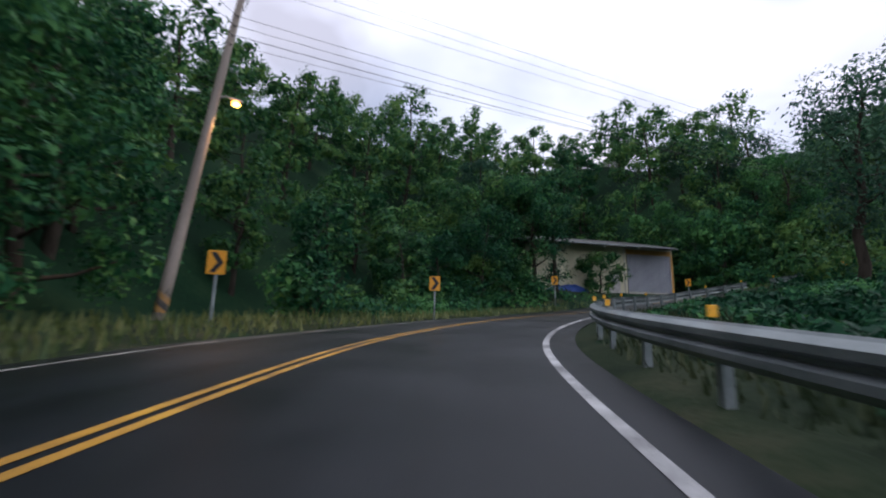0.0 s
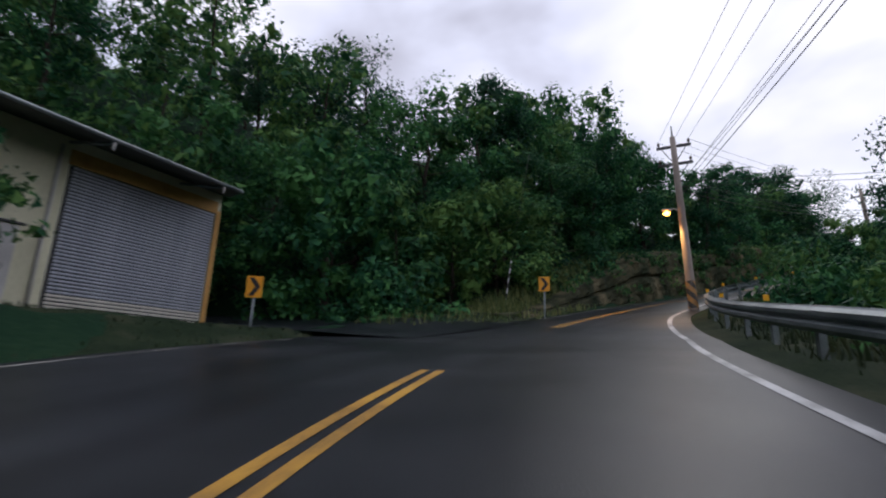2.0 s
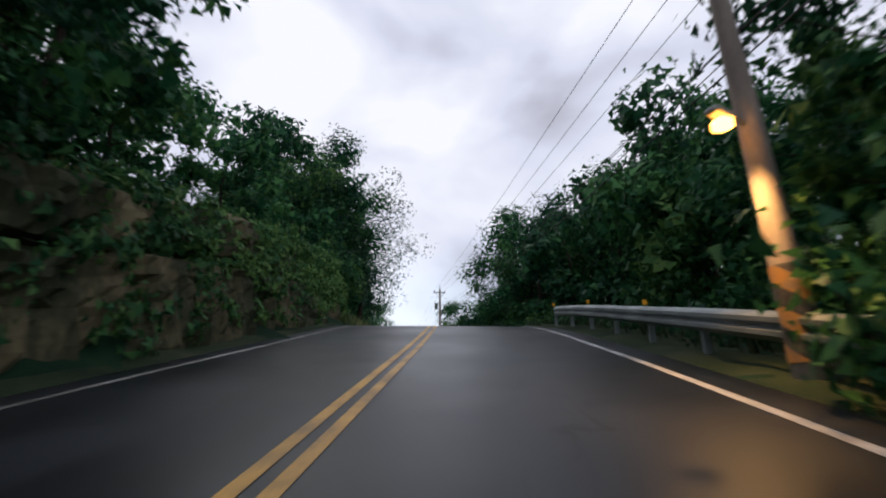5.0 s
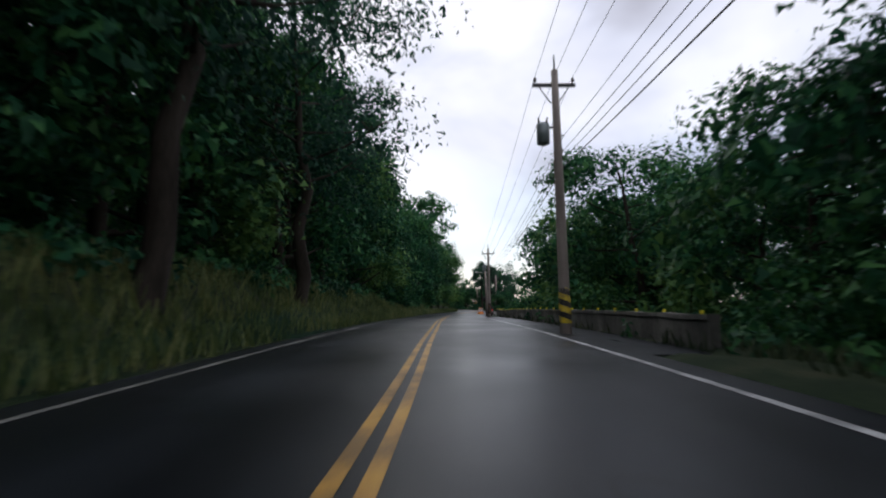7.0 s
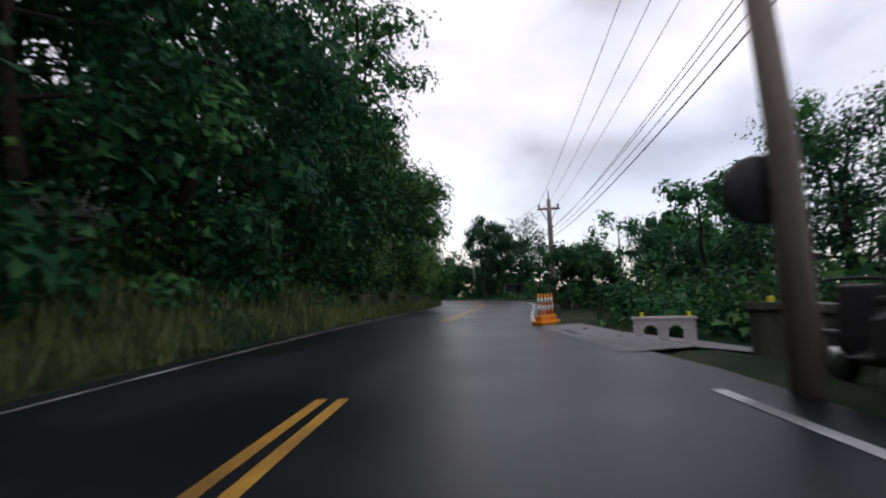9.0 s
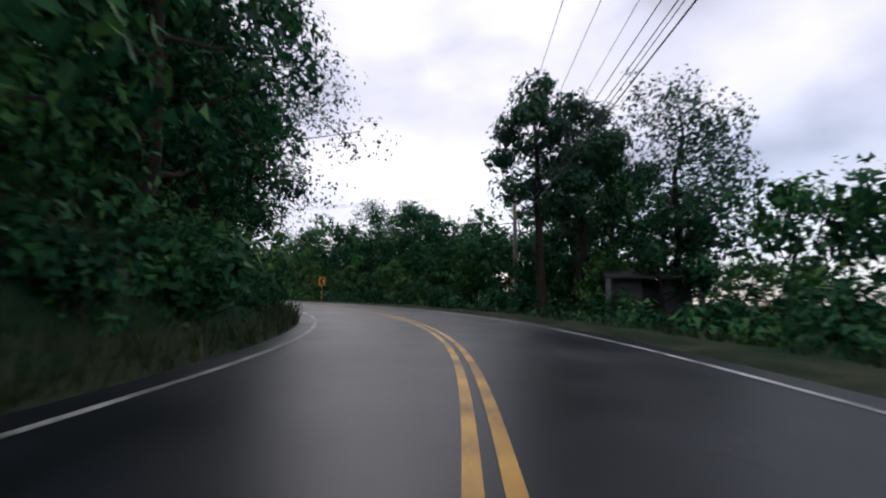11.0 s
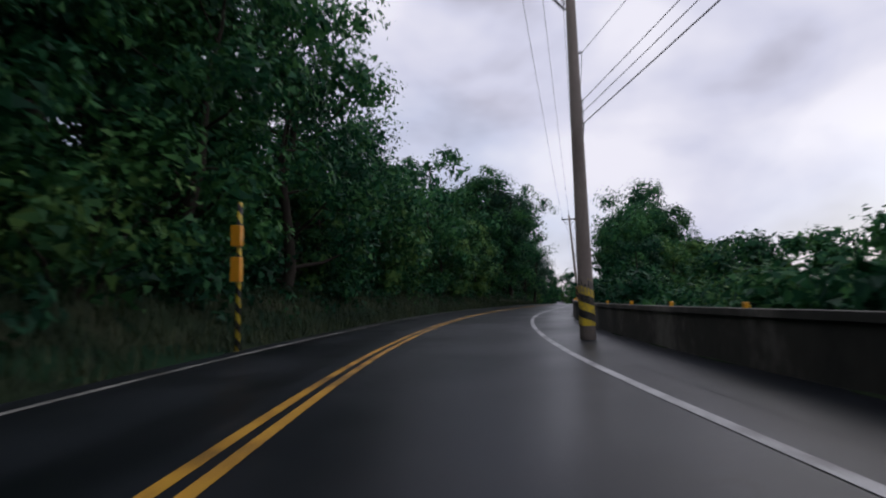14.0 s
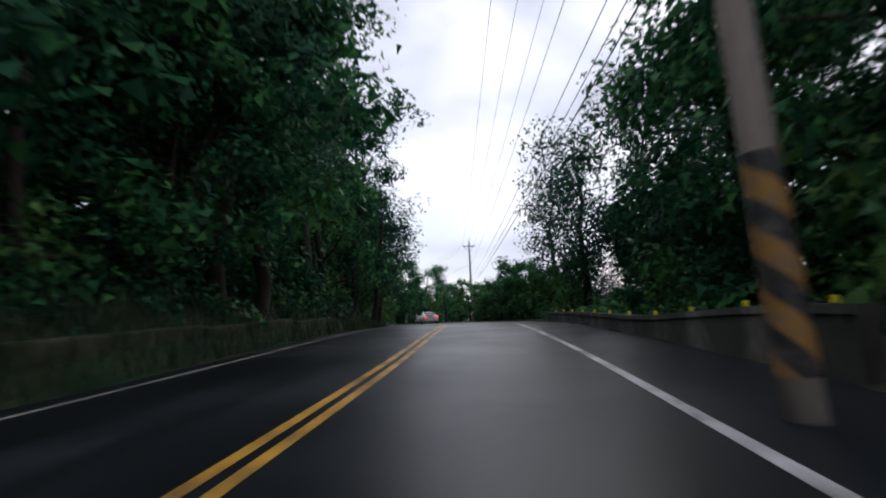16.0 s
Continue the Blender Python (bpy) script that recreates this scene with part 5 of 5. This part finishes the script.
# ---- low parapet walls ----
def parapet(s0, s1, off, tall, refl, gap, base_drop=0.5, mat=None, fall=0.0):
    """A stained concrete wall with a coping, cast in bays, with reflectors on top."""
    o = at(s0, R_EDGE(s0) + off)
    root = thing("parapet_wall", o.x, o.y, o.z, 0, "low stained concrete parapet wall with small yellow reflectors on top", "wall", "parapet walls")
    bay = 6.0
    s = s0
    while s < s1 - 0.5:
        e = min(s + bay - 0.03, s1)
        ss = np.linspace(s, e, 7)
        prof = [(-0.11, -base_drop), (-0.10, tall - 0.10), (-0.13, tall - 0.09), (-0.12, tall), (0.12, tall), (0.13, tall - 0.09), (0.10, tall - 0.10), (0.11, -base_drop)]
        v, f, n = [], [], len(prof)
        for q in ss:
            for a, h in prof:
                v.append(at(q, R_EDGE(q) + off + a, h + 0.012 * math.sin(q * 3.1) - (fall * blend(s0, s0 + 7, q) if h > 0 else 0.0)) - o)
        for i in range(6):
            for k in range(n):
                f.append((i * n + k, i * n + (k + 1) % n, (i + 1) * n + (k + 1) % n, (i + 1) * n + k))
        f += [tuple(range(n)), tuple(6 * n + k for k in range(n - 1, -1, -1))]
        arrays("bay", v, f, mat or CONCRETE, root)
        s += bay
    bm = bmesh.new()
    box(bm, 0, 0, 0.035, 0.07, 0.03, 0.08, bevel=0.012)
    me = bpy.data.meshes.new("reflector")
    bm.to_mesh(me)
    bm.free()
    me.materials.append(refl)
    s = s0 + 0.4
    while s < s1:
        ob = new("reflector", me)
        ob.parent, ob.matrix_basis = root, pose(*(at(s, R_EDGE(s) + off, tall + 0.005 - fall * blend(s0, s0 + 7, s)) - o), 0, 0, heading(s))
        s += gap
    return root


parapet(122, 167.5, 1.9, 0.64, REFLECTOR_YELLOW, 1.6)
parapet(248.5, 303, 1.85, 0.72, REFLECTOR, 2.4, mat=STAINED)
parapet(303.03, 321, 1.85, 0.72, REFLECTOR_YELLOW, 1.6, mat=STAINED, fall=0.32)


def delineator(s, off, h=0.75):
    p = at(s, R_EDGE(s) + off)
    root = thing("delineator_post", p.x, p.y, p.z, heading(s), "yellow and black striped delineator post", "delineator", "delineator posts")
    tube_part("post", [(0, 0, -0.1), (0, 0, h)], 0.055, STRIPES_FINE, root, sides=10)
    bm = bmesh.new()
    box(bm, 0, -0.03, h + 0.07, 0.09, 0.03, 0.12, bevel=0.012)
    part("reflector", bm, REFLECTOR_YELLOW, root)


delineator(248.3, 1.6)


def barrier_board(s, off):
    """An orange plastic barrier with white bands where the wall begins again."""
    p = at(s, R_EDGE(s) + off)
    root = thing("orange_barrier", p.x, p.y, p.z, heading(s) - 30, "orange plastic barrier with white reflective bands", "barrier")
    bm = bmesh.new()
    for x, y, z, sx, sy, sz in ((0, 0.40, 0.05, 0.36, 1.0, 0.10), (0, 0.40, 0.17, 0.20, 0.94, 0.14)):
        box(bm, x, y, z, sx, sy, sz, bevel=0.03)
    part("body", bm, ORANGE_PLASTIC, root)
    for k in range(5):
        y = k * 0.20
        tube_part("tube_post", [(0.0, y, 0.22), (0.0, y, 0.80)], 0.026, ORANGE_PLASTIC, root)
        for z in (0.36, 0.56):
            tube_part("band", [(0.0, y, z), (0.0, y, z + 0.13)], 0.030, WHITE_SHEET, root)


barrier_board(173.4, 0.12)


def arched_wall(x, y, turn, base, size):
    """A short pale wall with two arched openings at the far side of the drive."""
    root = thing("arched_wall", x, y, base, turn, "short pale concrete wall with two arched openings", "wall")
    root.scale = (size, size, size)
    half, tall, th = 0.85, 0.92, 0.2
    holes = [(-0.38, 0.20, 0.55), (0.32, 0.20, 0.55)]
    edges = [-half] + [v for c, w, _ in holes for v in (c - w, c + w)] + [half]
    bm = bmesh.new()
    for k in range(0, 6, 2):
        box(bm, (edges[k] + edges[k + 1]) / 2, 0, tall / 2 - 0.2, edges[k + 1] - edges[k], th, tall + 0.4)
    for c, w, h in holes:
        box(bm, c, 0, 0.05, 2 * w, th, 0.5)
        n = 8
        for j in range(n):
            x0, x1 = -w + 2 * w * j / n, -w + 2 * w * (j + 1) / n
            z = h + 0.2 * math.sqrt(max(0.0, 1 - ((x0 + x1) / 2 / w) ** 2))
            box(bm, c + (x0 + x1) / 2, 0, (z + tall) / 2, x1 - x0, th, tall - z)
    part("wall_body", bm, DOOR_PAINT, root)
    bm = bmesh.new()
    box(bm, 0, 0, tall + 0.04, 2 * half + 0.1, th + 0.08, 0.08, bevel=0.015)
    part("coping", bm, DOOR_PAINT, root)
    for c in (-0.6, 0.7):
        bm = bmesh.new()
        box(bm, c, -0.05, tall + 0.15, 0.10, 0.05, 0.14, bevel=0.015)
        part("reflector", bm, REFLECTOR_YELLOW, root)


arched_wall(147.6, 17.35, -117.5, level(147.6, 17.35) - 0.02, 0.66)


# ---- rock bank on the left ----
def rock_bank(s0, s1):
    """Two ragged ledges of weathered rock with a dark cleft between."""
    o = at(s0, L_EDGE(s0) - 1.0)
    ss = np.arange(s0, s1, 0.2)
    keys = [(0.15, -0.4), (0.05, 0.1), (0.0, 0.65), (-0.06, 1.1), (-0.16, 1.58), (-0.62, 1.68), (-0.68, 1.76), (-0.42, 1.92), (-0.46, 2.4), (-0.6, 2.85), (-1.1, 3.1), (-2.0, 3.3), (-3.2, 3.4)]
    prof = []
    for (a, h), (c, e) in zip(keys, keys[1:]):
        prof += [(a, h), (a + (c - a) / 3, h + (e - h) / 3), (a + 2 * (c - a) / 3, h + 2 * (e - h) / 3)]
    prof.append(keys[-1])
    v, f, n = [], [], len(prof)
    for i, s in enumerate(ss):
        grow = float(blend(s0 + 1, s0 + 16, s) * (1 - 0.5 * blend(s1 - 10, s1, s)))
        for k, (a, h) in enumerate(prof):
            q = Vector((s * 1.1, h * 0.55, 0))
            j = noise.noise(q) * 0.18 + noise.noise(q * 2.7) * 0.15 + noise.noise(q * 6.5) * 0.12 + noise.noise(q * 15) * 0.06 + noise.noise(q * 0.23) * 0.3
            block = 0.16 * (noise.cell(Vector((s * 0.6 + 0.6 * noise.noise(q * 1.3), h * 0.55 + 0.3 * noise.noise(q), 1))) - 0.5) + 0.06 * (noise.cell(Vector((s * 1.7, h * 1.3, 4))) - 0.5)
            rise = h * (0.10 + 0.90 * grow) + 0.30 * grow * noise.noise(Vector((s * 0.33, h * 0.5, 7)))
            v.append(at(s, L_EDGE(s) - 1.1 + a + (j + block) * (0.35 + 0.65 * grow), rise - (0.3 if k == 0 else 0)) - o)
    for i in range(len(ss) - 1):
        for k in range(n - 1):
            f.append((i * n + k, (i + 1) * n + k, (i + 1) * n + k + 1, i * n + k + 1))
    ob = arrays("rock_bank", v, f, ROCK, None)
    ob.location = o
    tagged(ob, "weathered brown rock cutting in two mossy ledges", "rock bank", "", "structure")


rock_bank(53.0, 96)


def retaining_pier(s, long_, tall):
    p = at(s, L_EDGE(s) - 1.5)
    root = thing("retaining_wall", p.x, p.y, p.z, heading(s), "mossy concrete retaining wall section with a dark drain", "wall", "retaining walls under the trees")
    bm = bmesh.new()
    box(bm, -0.2, long_ / 2, tall / 2 - 0.2, 0.45, long_, tall + 0.4, bevel=0.05)
    part("block", bm, MOSSY, root)


for s, ln, t in ((181, 3.2, 1.0), (185.5, 2.6, 1.1), (189.5, 4.0, 0.9), (304.0, 4.2, 0.62), (308.6, 5.0, 0.56), (314.0, 4.0, 0.5)):
    retaining_pier(s, ln, t)


# ---- the garage at the bend ----
def garage():
    base = 4.96
    root = thing("garage", GARAGE[0], GARAGE[1], base, GARAGE[2], "pale yellow rendered garage with a grey roller shutter", "garage")
    # x runs along the front, away from the near corner; y towards the road
    L, D, H, W = 17.0, 8.0, 4.9, 4.98
    for cx, cy, cz, sx, sy, sz in ((0.09, -0.1, H / 2 - 0.6, 0.18, 0.2, H + 1.2), (W / 2 + 0.1, -0.1, (4.15 + H) / 2, W - 0.16, 0.2, H - 4.15), ((L + W) / 2, -0.1, H / 2 - 0.6, L - W, 0.2, H + 1.2),
                                   (0.1, -D / 2 - 0.2, H / 2 - 0.6, 0.2, D, H + 1.2), (L - 0.1, -D / 2 - 0.2, H / 2 - 0.6, 0.2, D, H + 1.2), (L / 2, -D - 0.3, H / 2 - 0.6, L, 0.2, H + 1.2)):
        bm = bmesh.new()
        box(bm, cx, cy, cz, sx, sy, sz)
        part("wall", bm, WALL_PAINT, root)
    for cx, cz, sx, sz in ((0.09, 1.9, 0.2, 4.7), (W / 2 + 0.1, 4.36, W - 0.1, 0.44)):
        bm = bmesh.new()
        box(bm, cx, 0.014, cz, sx, 0.03, sz, bevel=0.006)
        part("door_trim", bm, TRIM_PAINT, root, "ochre painted surround")
    bm = bmesh.new()
    box(bm, W / 2, -0.12, 2.0, W - 0.1, 0.02, 4.3)
    sh = part("roller_shutter", bm, DARK_STEEL, root)
    n = 40
    me = []
    for mat in (SHUTTER_PALE, SHUTTER):
        bm = bmesh.new()
        h = 4.13 / n
        box(bm, 0, 0, 0, W - 0.3, 0.04, h * 0.66, bevel=0.012)
        m = bpy.data.meshes.new("slat")
        bm.to_mesh(m)
        bm.free()
        m.materials.append(mat)
        me.append(m)
    for k in range(n):
        ob = new("slat", me[0 if k < 5 else 1])
        ob.parent, ob.location = sh, (W / 2 + 0.03, -0.06 + (0.012 if k % 2 else 0), (k + 0.5) * h)
    bm = bmesh.new()
    box(bm, W + 1.35, 0.02, 1.05, 1.1, 0.05, 2.1, bevel=0.01)
    d = part("side_door", bm, DOOR_PAINT, root, "pale metal side door")
    bm = bmesh.new()
    box(bm, W + 1.35, 0.05, 1.5, 0.36, 0.006, 0.2)
    part("notice", bm, TARP, d, "small blue notice")
    tube_part("handle", [(W + 1.0, 0.06, 0.95), (W + 1.0, 0.1, 1.0), (W + 1.0, 0.06, 1.1)], 0.012, DARK_STEEL, d)
    bm = bmesh.new()
    box(bm, W + 1.35, 0.06, 2.16, 1.3, 0.12, 0.05)
    part("door_hood", bm, DARK_STEEL, root)
    # a lean-to roof that hangs well over the front
    v = [(1.0, 2.2, 4.46), (L + 3, 2.2, 4.46), (L + 3, -D - 0.6, 7.4), (-0.6, -D - 0.6, 7.4), (-0.3, 0.0, 5.05)]
    v += [(a, b, c - 0.12) for a, b, c in v]
    arrays("roof", v, [(0, 1, 2, 3, 4), (9, 8, 7, 6, 5), (0, 5, 6, 1), (1, 6, 7, 2), (2, 7, 8, 3), (3, 8, 9, 4), (4, 9, 5, 0)], ROOFING, root)
    tube_part("gutter", [(1.0, 2.26, 4.38), (L + 3, 2.26, 4.38)], 0.06, STEEL, root)
    for k in range(5):
        x = 1.7 + k * 3.4
        tube_part("rafter", [(x, -0.1, 4.78), (x, 2.15, 4.30)], 0.05, STEEL, root, sides=6)
        tube_part("gutter_bracket", [(x, 2.23, 4.42), (x, 2.23, 4.1)], 0.035, DOOR_PAINT, root, sides=6)
    tube_part("downpipe", [(W + 0.3, 0.08, -0.3), (W + 0.3, 0.08, 4.6)], 0.045, DOOR_PAINT, root)


garage()


def tarp_heap(x, y):
    rng = np.random.default_rng(8)
    root = thing("covered_heap", x, y, level(x, y), 10, "heap of goods under a crumpled blue tarpaulin", "heap")
    n, m = 22, 14
    v = []
    for i in range(n + 1):
        for j in range(m + 1):
            u, w = i / n * 2 - 1, j / m * 2 - 1
            h = 1.15 * max(0.0, (1 - u ** 4) * (1 - w ** 4)) * (0.8 + 0.3 * noise.noise(Vector((u * 2, w * 2, 3))))
            v.append((u * 2.4 + 0.05 * rng.normal(), w * 1.0 + 0.04 * rng.normal(), h + 0.07 * noise.noise(Vector((u * 7, w * 6, 1))) - 0.03))
    f = [(i * (m + 1) + j, (i + 1) * (m + 1) + j, (i + 1) * (m + 1) + j + 1, i * (m + 1) + j + 1) for i in range(n) for j in range(m)]
    arrays("tarpaulin", v, f, TARP, root, smooth=True)


tarp_heap(11.2, 44.4)


def shed(x, y, turn):
    root = thing("roadside_shed", x, y, level(x, y), turn, "small dark roadside shed with a pale post", "shed")
    for cx, cy, sx, sy in ((0, 1.05, 3.0, 0.1), (-1.45, 0, 0.1, 2.0), (1.45, 0, 0.1, 2.0), (-0.95, -1.05, 1.1, 0.1), (0.95, -1.05, 1.1, 0.1)):
        bm = bmesh.new()
        box(bm, cx, cy, 1.05, sx, sy, 2.7, bevel=0.01)
        part("wall", bm, ROOFING, root)
    bm = bmesh.new()
    box(bm, 0, -1.02, 1.0, 0.78, 0.05, 2.0, bevel=0.01)
    part("door", bm, RUBBER, root, "dark plank door")
    v = [(-1.9, -1.6, 2.45), (1.9, -1.6, 2.45), (1.9, 1.6, 2.9), (-1.9, 1.6, 2.9)]
    v += [(a, b, c - 0.08) for a, b, c in v]
    arrays("roof", v, [(0, 1, 2, 3), (7, 6, 5, 4), (0, 4, 5, 1), (1, 5, 6, 2), (2, 6, 7, 3), (3, 7, 4, 0)], DARK_STEEL, root)
    for k in (-1.75, 1.75):
        bm = bmesh.new()
        box(bm, k, -1.45, 1.1, 0.22, 0.22, 2.7, bevel=0.02)
        part("post", bm, PALE_CONCRETE, root)


shed(201.2, 8.5, -102.5)


# ---- the white coupe ahead ----
def coupe(s, d):
    p = at(s, d)
    root = thing("coupe_car", p.x, p.y, p.z, heading(s), "white two-door coupe with red tail lamps", "car")
    # sections from tail to nose: y, half width, sill, belt, roof, half roof
    sec = [(-2.12, 0.70, 0.42, 0.82, 0.84, 0.62), (-2.05, 0.82, 0.30, 0.90, 0.94, 0.70), (-1.6, 0.90, 0.22, 0.94, 1.02, 0.64), (-1.0, 0.92, 0.20, 0.95, 1.22, 0.56), (-0.3, 0.90, 0.20, 0.93, 1.29, 0.54),
           (0.3, 0.89, 0.20, 0.91, 1.24, 0.55), (0.9, 0.89, 0.20, 0.88, 0.95, 0.66), (1.5, 0.88, 0.20, 0.80, 0.82, 0.68), (2.0, 0.80, 0.24, 0.66, 0.68, 0.60), (2.2, 0.60, 0.34, 0.52, 0.54, 0.45)]
    v, f = [], []
    for y, w, lo, belt, roof, hw in sec:
        ring = [(0.55 * w, lo), (w * 0.96, lo + 0.06), (w, lo + 0.3), (w * 0.98, belt - 0.05), (w * 0.93, belt), (hw * 1.12, belt + 0.35 * (roof - belt)), (hw, roof - 0.06), (hw * 0.82, roof)]
        v += [(a, y, h) for a, h in ring] + [(-a, y, h) for a, h in reversed(ring)]
    n = 16
    for i in range(len(sec) - 1):
        for k in range(n):
            f.append((i * n + k, i * n + (k + 1) % n, (i + 1) * n + (k + 1) % n, (i + 1) * n + k))
    f += [tuple(range(n)), tuple((len(sec) - 1) * n + k for k in range(n - 1, -1, -1))]
    shell = arrays("body", v, f, CAR_PAINT, root, smooth=True)
    for p in shell.data.polygons[-2:]:
        p.use_smooth = False
    arrays("rear_window", [(-0.52, -1.66, 1.035), (0.52, -1.66, 1.035), (0.46, -0.92, 1.265), (-0.46, -0.92, 1.265)], [(0, 1, 2, 3)], CAR_GLASS, root)
    arrays("windscreen", [(-0.56, 0.98, 0.97), (0.56, 0.98, 0.97), (0.48, 0.36, 1.255), (-0.48, 0.36, 1.255)], [(3, 2, 1, 0)], CAR_GLASS, root)
    for k in (-1, 1):
        arrays("side_window", [(k * 0.80, -1.25, 0.99), (k * 0.84, 0.6, 0.95), (k * 0.60, 0.2, 1.22), (k * 0.60, -0.75, 1.22)], [(0, 1, 2, 3)], CAR_GLASS, root)
        bm = bmesh.new()
        box(bm, k * 0.58, -2.10, 0.79, 0.36, 0.06, 0.12, bevel=0.02)
        part("tail_lamp", bm, TAIL_RED, root, "lit red tail lamp")
        bm = bmesh.new()
        box(bm, k * 0.98, 0.55, 0.98, 0.18, 0.12, 0.11, bevel=0.03)
        part("wing_mirror", bm, CAR_PAINT, root)
        for y in (-1.25, 1.28):
            x0 = k * 0.72
            w = tube_part("wheel", [(x0, y, 0.32), (x0 + k * 0.03, y, 0.32), (x0 + k * 0.2, y, 0.32), (x0 + k * 0.23, y, 0.32)], [0.28, 0.325, 0.325, 0.27], RUBBER, root, sides=22)
            tube_part("rim", [(x0 + k * 0.19, y, 0.32), (x0 + k * 0.235, y, 0.32)], [0.22, 0.20], ALLOY, w, sides=14)
    bm = bmesh.new()
    box(bm, 0, -2.11, 0.36, 1.2, 0.10, 0.09, bevel=0.02)
    part("bumper", bm, RUBBER, root)
    bm = bmesh.new()
    box(bm, 0, -2.145, 0.60, 0.36, 0.012, 0.16)
    part("plate", bm, WHITE_SHEET, root, "plain pale plate")
    bm = bmesh.new()
    box(bm, 0, -2.0, 0.99, 1.1, 0.2, 0.03, bevel=0.01)
    part("spoiler", bm, CAR_PAINT, root)


coupe(351.0, 1.5)


# ---- grasses ----
def grasses(name, s0, s1, side, count, lo, hi, tall, seed, label, mat=GRASS, front=7.0, blade=0.035):
    rng = np.random.default_rng(seed)
    s = s0 + (s1 - s0) * rng.random(count)
    edge = np.where(side < 0, -tabled(LEFT_EDGE, s), tabled(RIGHT_EDGE, s))
    d = edge + side * (lo + (hi - lo) * rng.random(count))
    x = np.interp(s, STA, road[:, 0]) + np.interp(s, STA, RIGHT[:, 0]) * d
    y = np.interp(s, STA, road[:, 1]) + np.interp(s, STA, RIGHT[:, 1]) * d
    st, dd, _ = nearest(x, y)
    ok = np.where(dd < 0, -dd - tabled(LEFT_EDGE, st), dd - tabled(RIGHT_EDGE, st)) > lo * 0.8
    ok &= np.array([off_the_garage(a, b, front) for a, b in zip(x, y)])
    x, y = x[ok], y[ok]
    z = ground_level(x, y)
    n = len(x)
    h = tall * (0.4 + 0.8 * rng.random(n))
    a = rng.random(n) * 2 * np.pi
    w = blade * (0.4 + 0.9 * rng.random(n))
    bend = 0.9 * h[:, None] * np.stack([np.cos(a + 1.2), np.sin(a + 1.2)], 1) * rng.random(n)[:, None]
    side_ = np.stack([np.cos(a), np.sin(a)], 1) * w[:, None]
    b = np.stack([x, y], 1)
    v = np.zeros((n, 4, 3))
    v[:, 0, :2], v[:, 1, :2] = b - side_, b + side_
    v[:, 2, :2], v[:, 3, :2] = b + bend + side_ * 0.2, b + bend - side_ * 0.2
    v[:, 0, 2] = v[:, 1, 2] = z - 0.05
    v[:, 2, 2] = v[:, 3, 2] = z + h
    v = v.reshape(-1, 3)
    ob = new(name, fast_mesh(name, v, quads(v, 4), mat))
    tagged(ob, label, "grass", "", "stuff")


grasses("bank_grass", -20, 60, -1, 9000, 0.5, 4.0, 0.35, 21, "short rough grass on the verge")
grasses("rock_grass", 54, 98, -1, 14000, 2.0, 4.6, 0.6, 22, "tufts of yellowish grass on the rock ledges")
grasses("tall_bank_grass", 95, 200, -1, 46000, 0.55, 4.2, 0.46, 23, "dense tall grass on the roadside bank", blade=0.025)
# tree shade on this bank comes partly from the darker grass colour
grasses("shaded_bank_grass", 200, 330, -1, 34000, 0.5, 3.4, 0.42, 24, "grass on the shaded bank, its colour darkened for shade", GRASS_DARK, blade=0.02)
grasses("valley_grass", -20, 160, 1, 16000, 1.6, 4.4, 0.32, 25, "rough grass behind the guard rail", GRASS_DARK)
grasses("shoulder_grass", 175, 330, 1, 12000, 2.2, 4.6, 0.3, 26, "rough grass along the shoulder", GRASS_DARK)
grasses("short_grass", 12, 46, -1, 9000, 0.55, 7.5, 0.10, 27, "short dark grass in front of the garage", GRASS_DARK, front=0.3)
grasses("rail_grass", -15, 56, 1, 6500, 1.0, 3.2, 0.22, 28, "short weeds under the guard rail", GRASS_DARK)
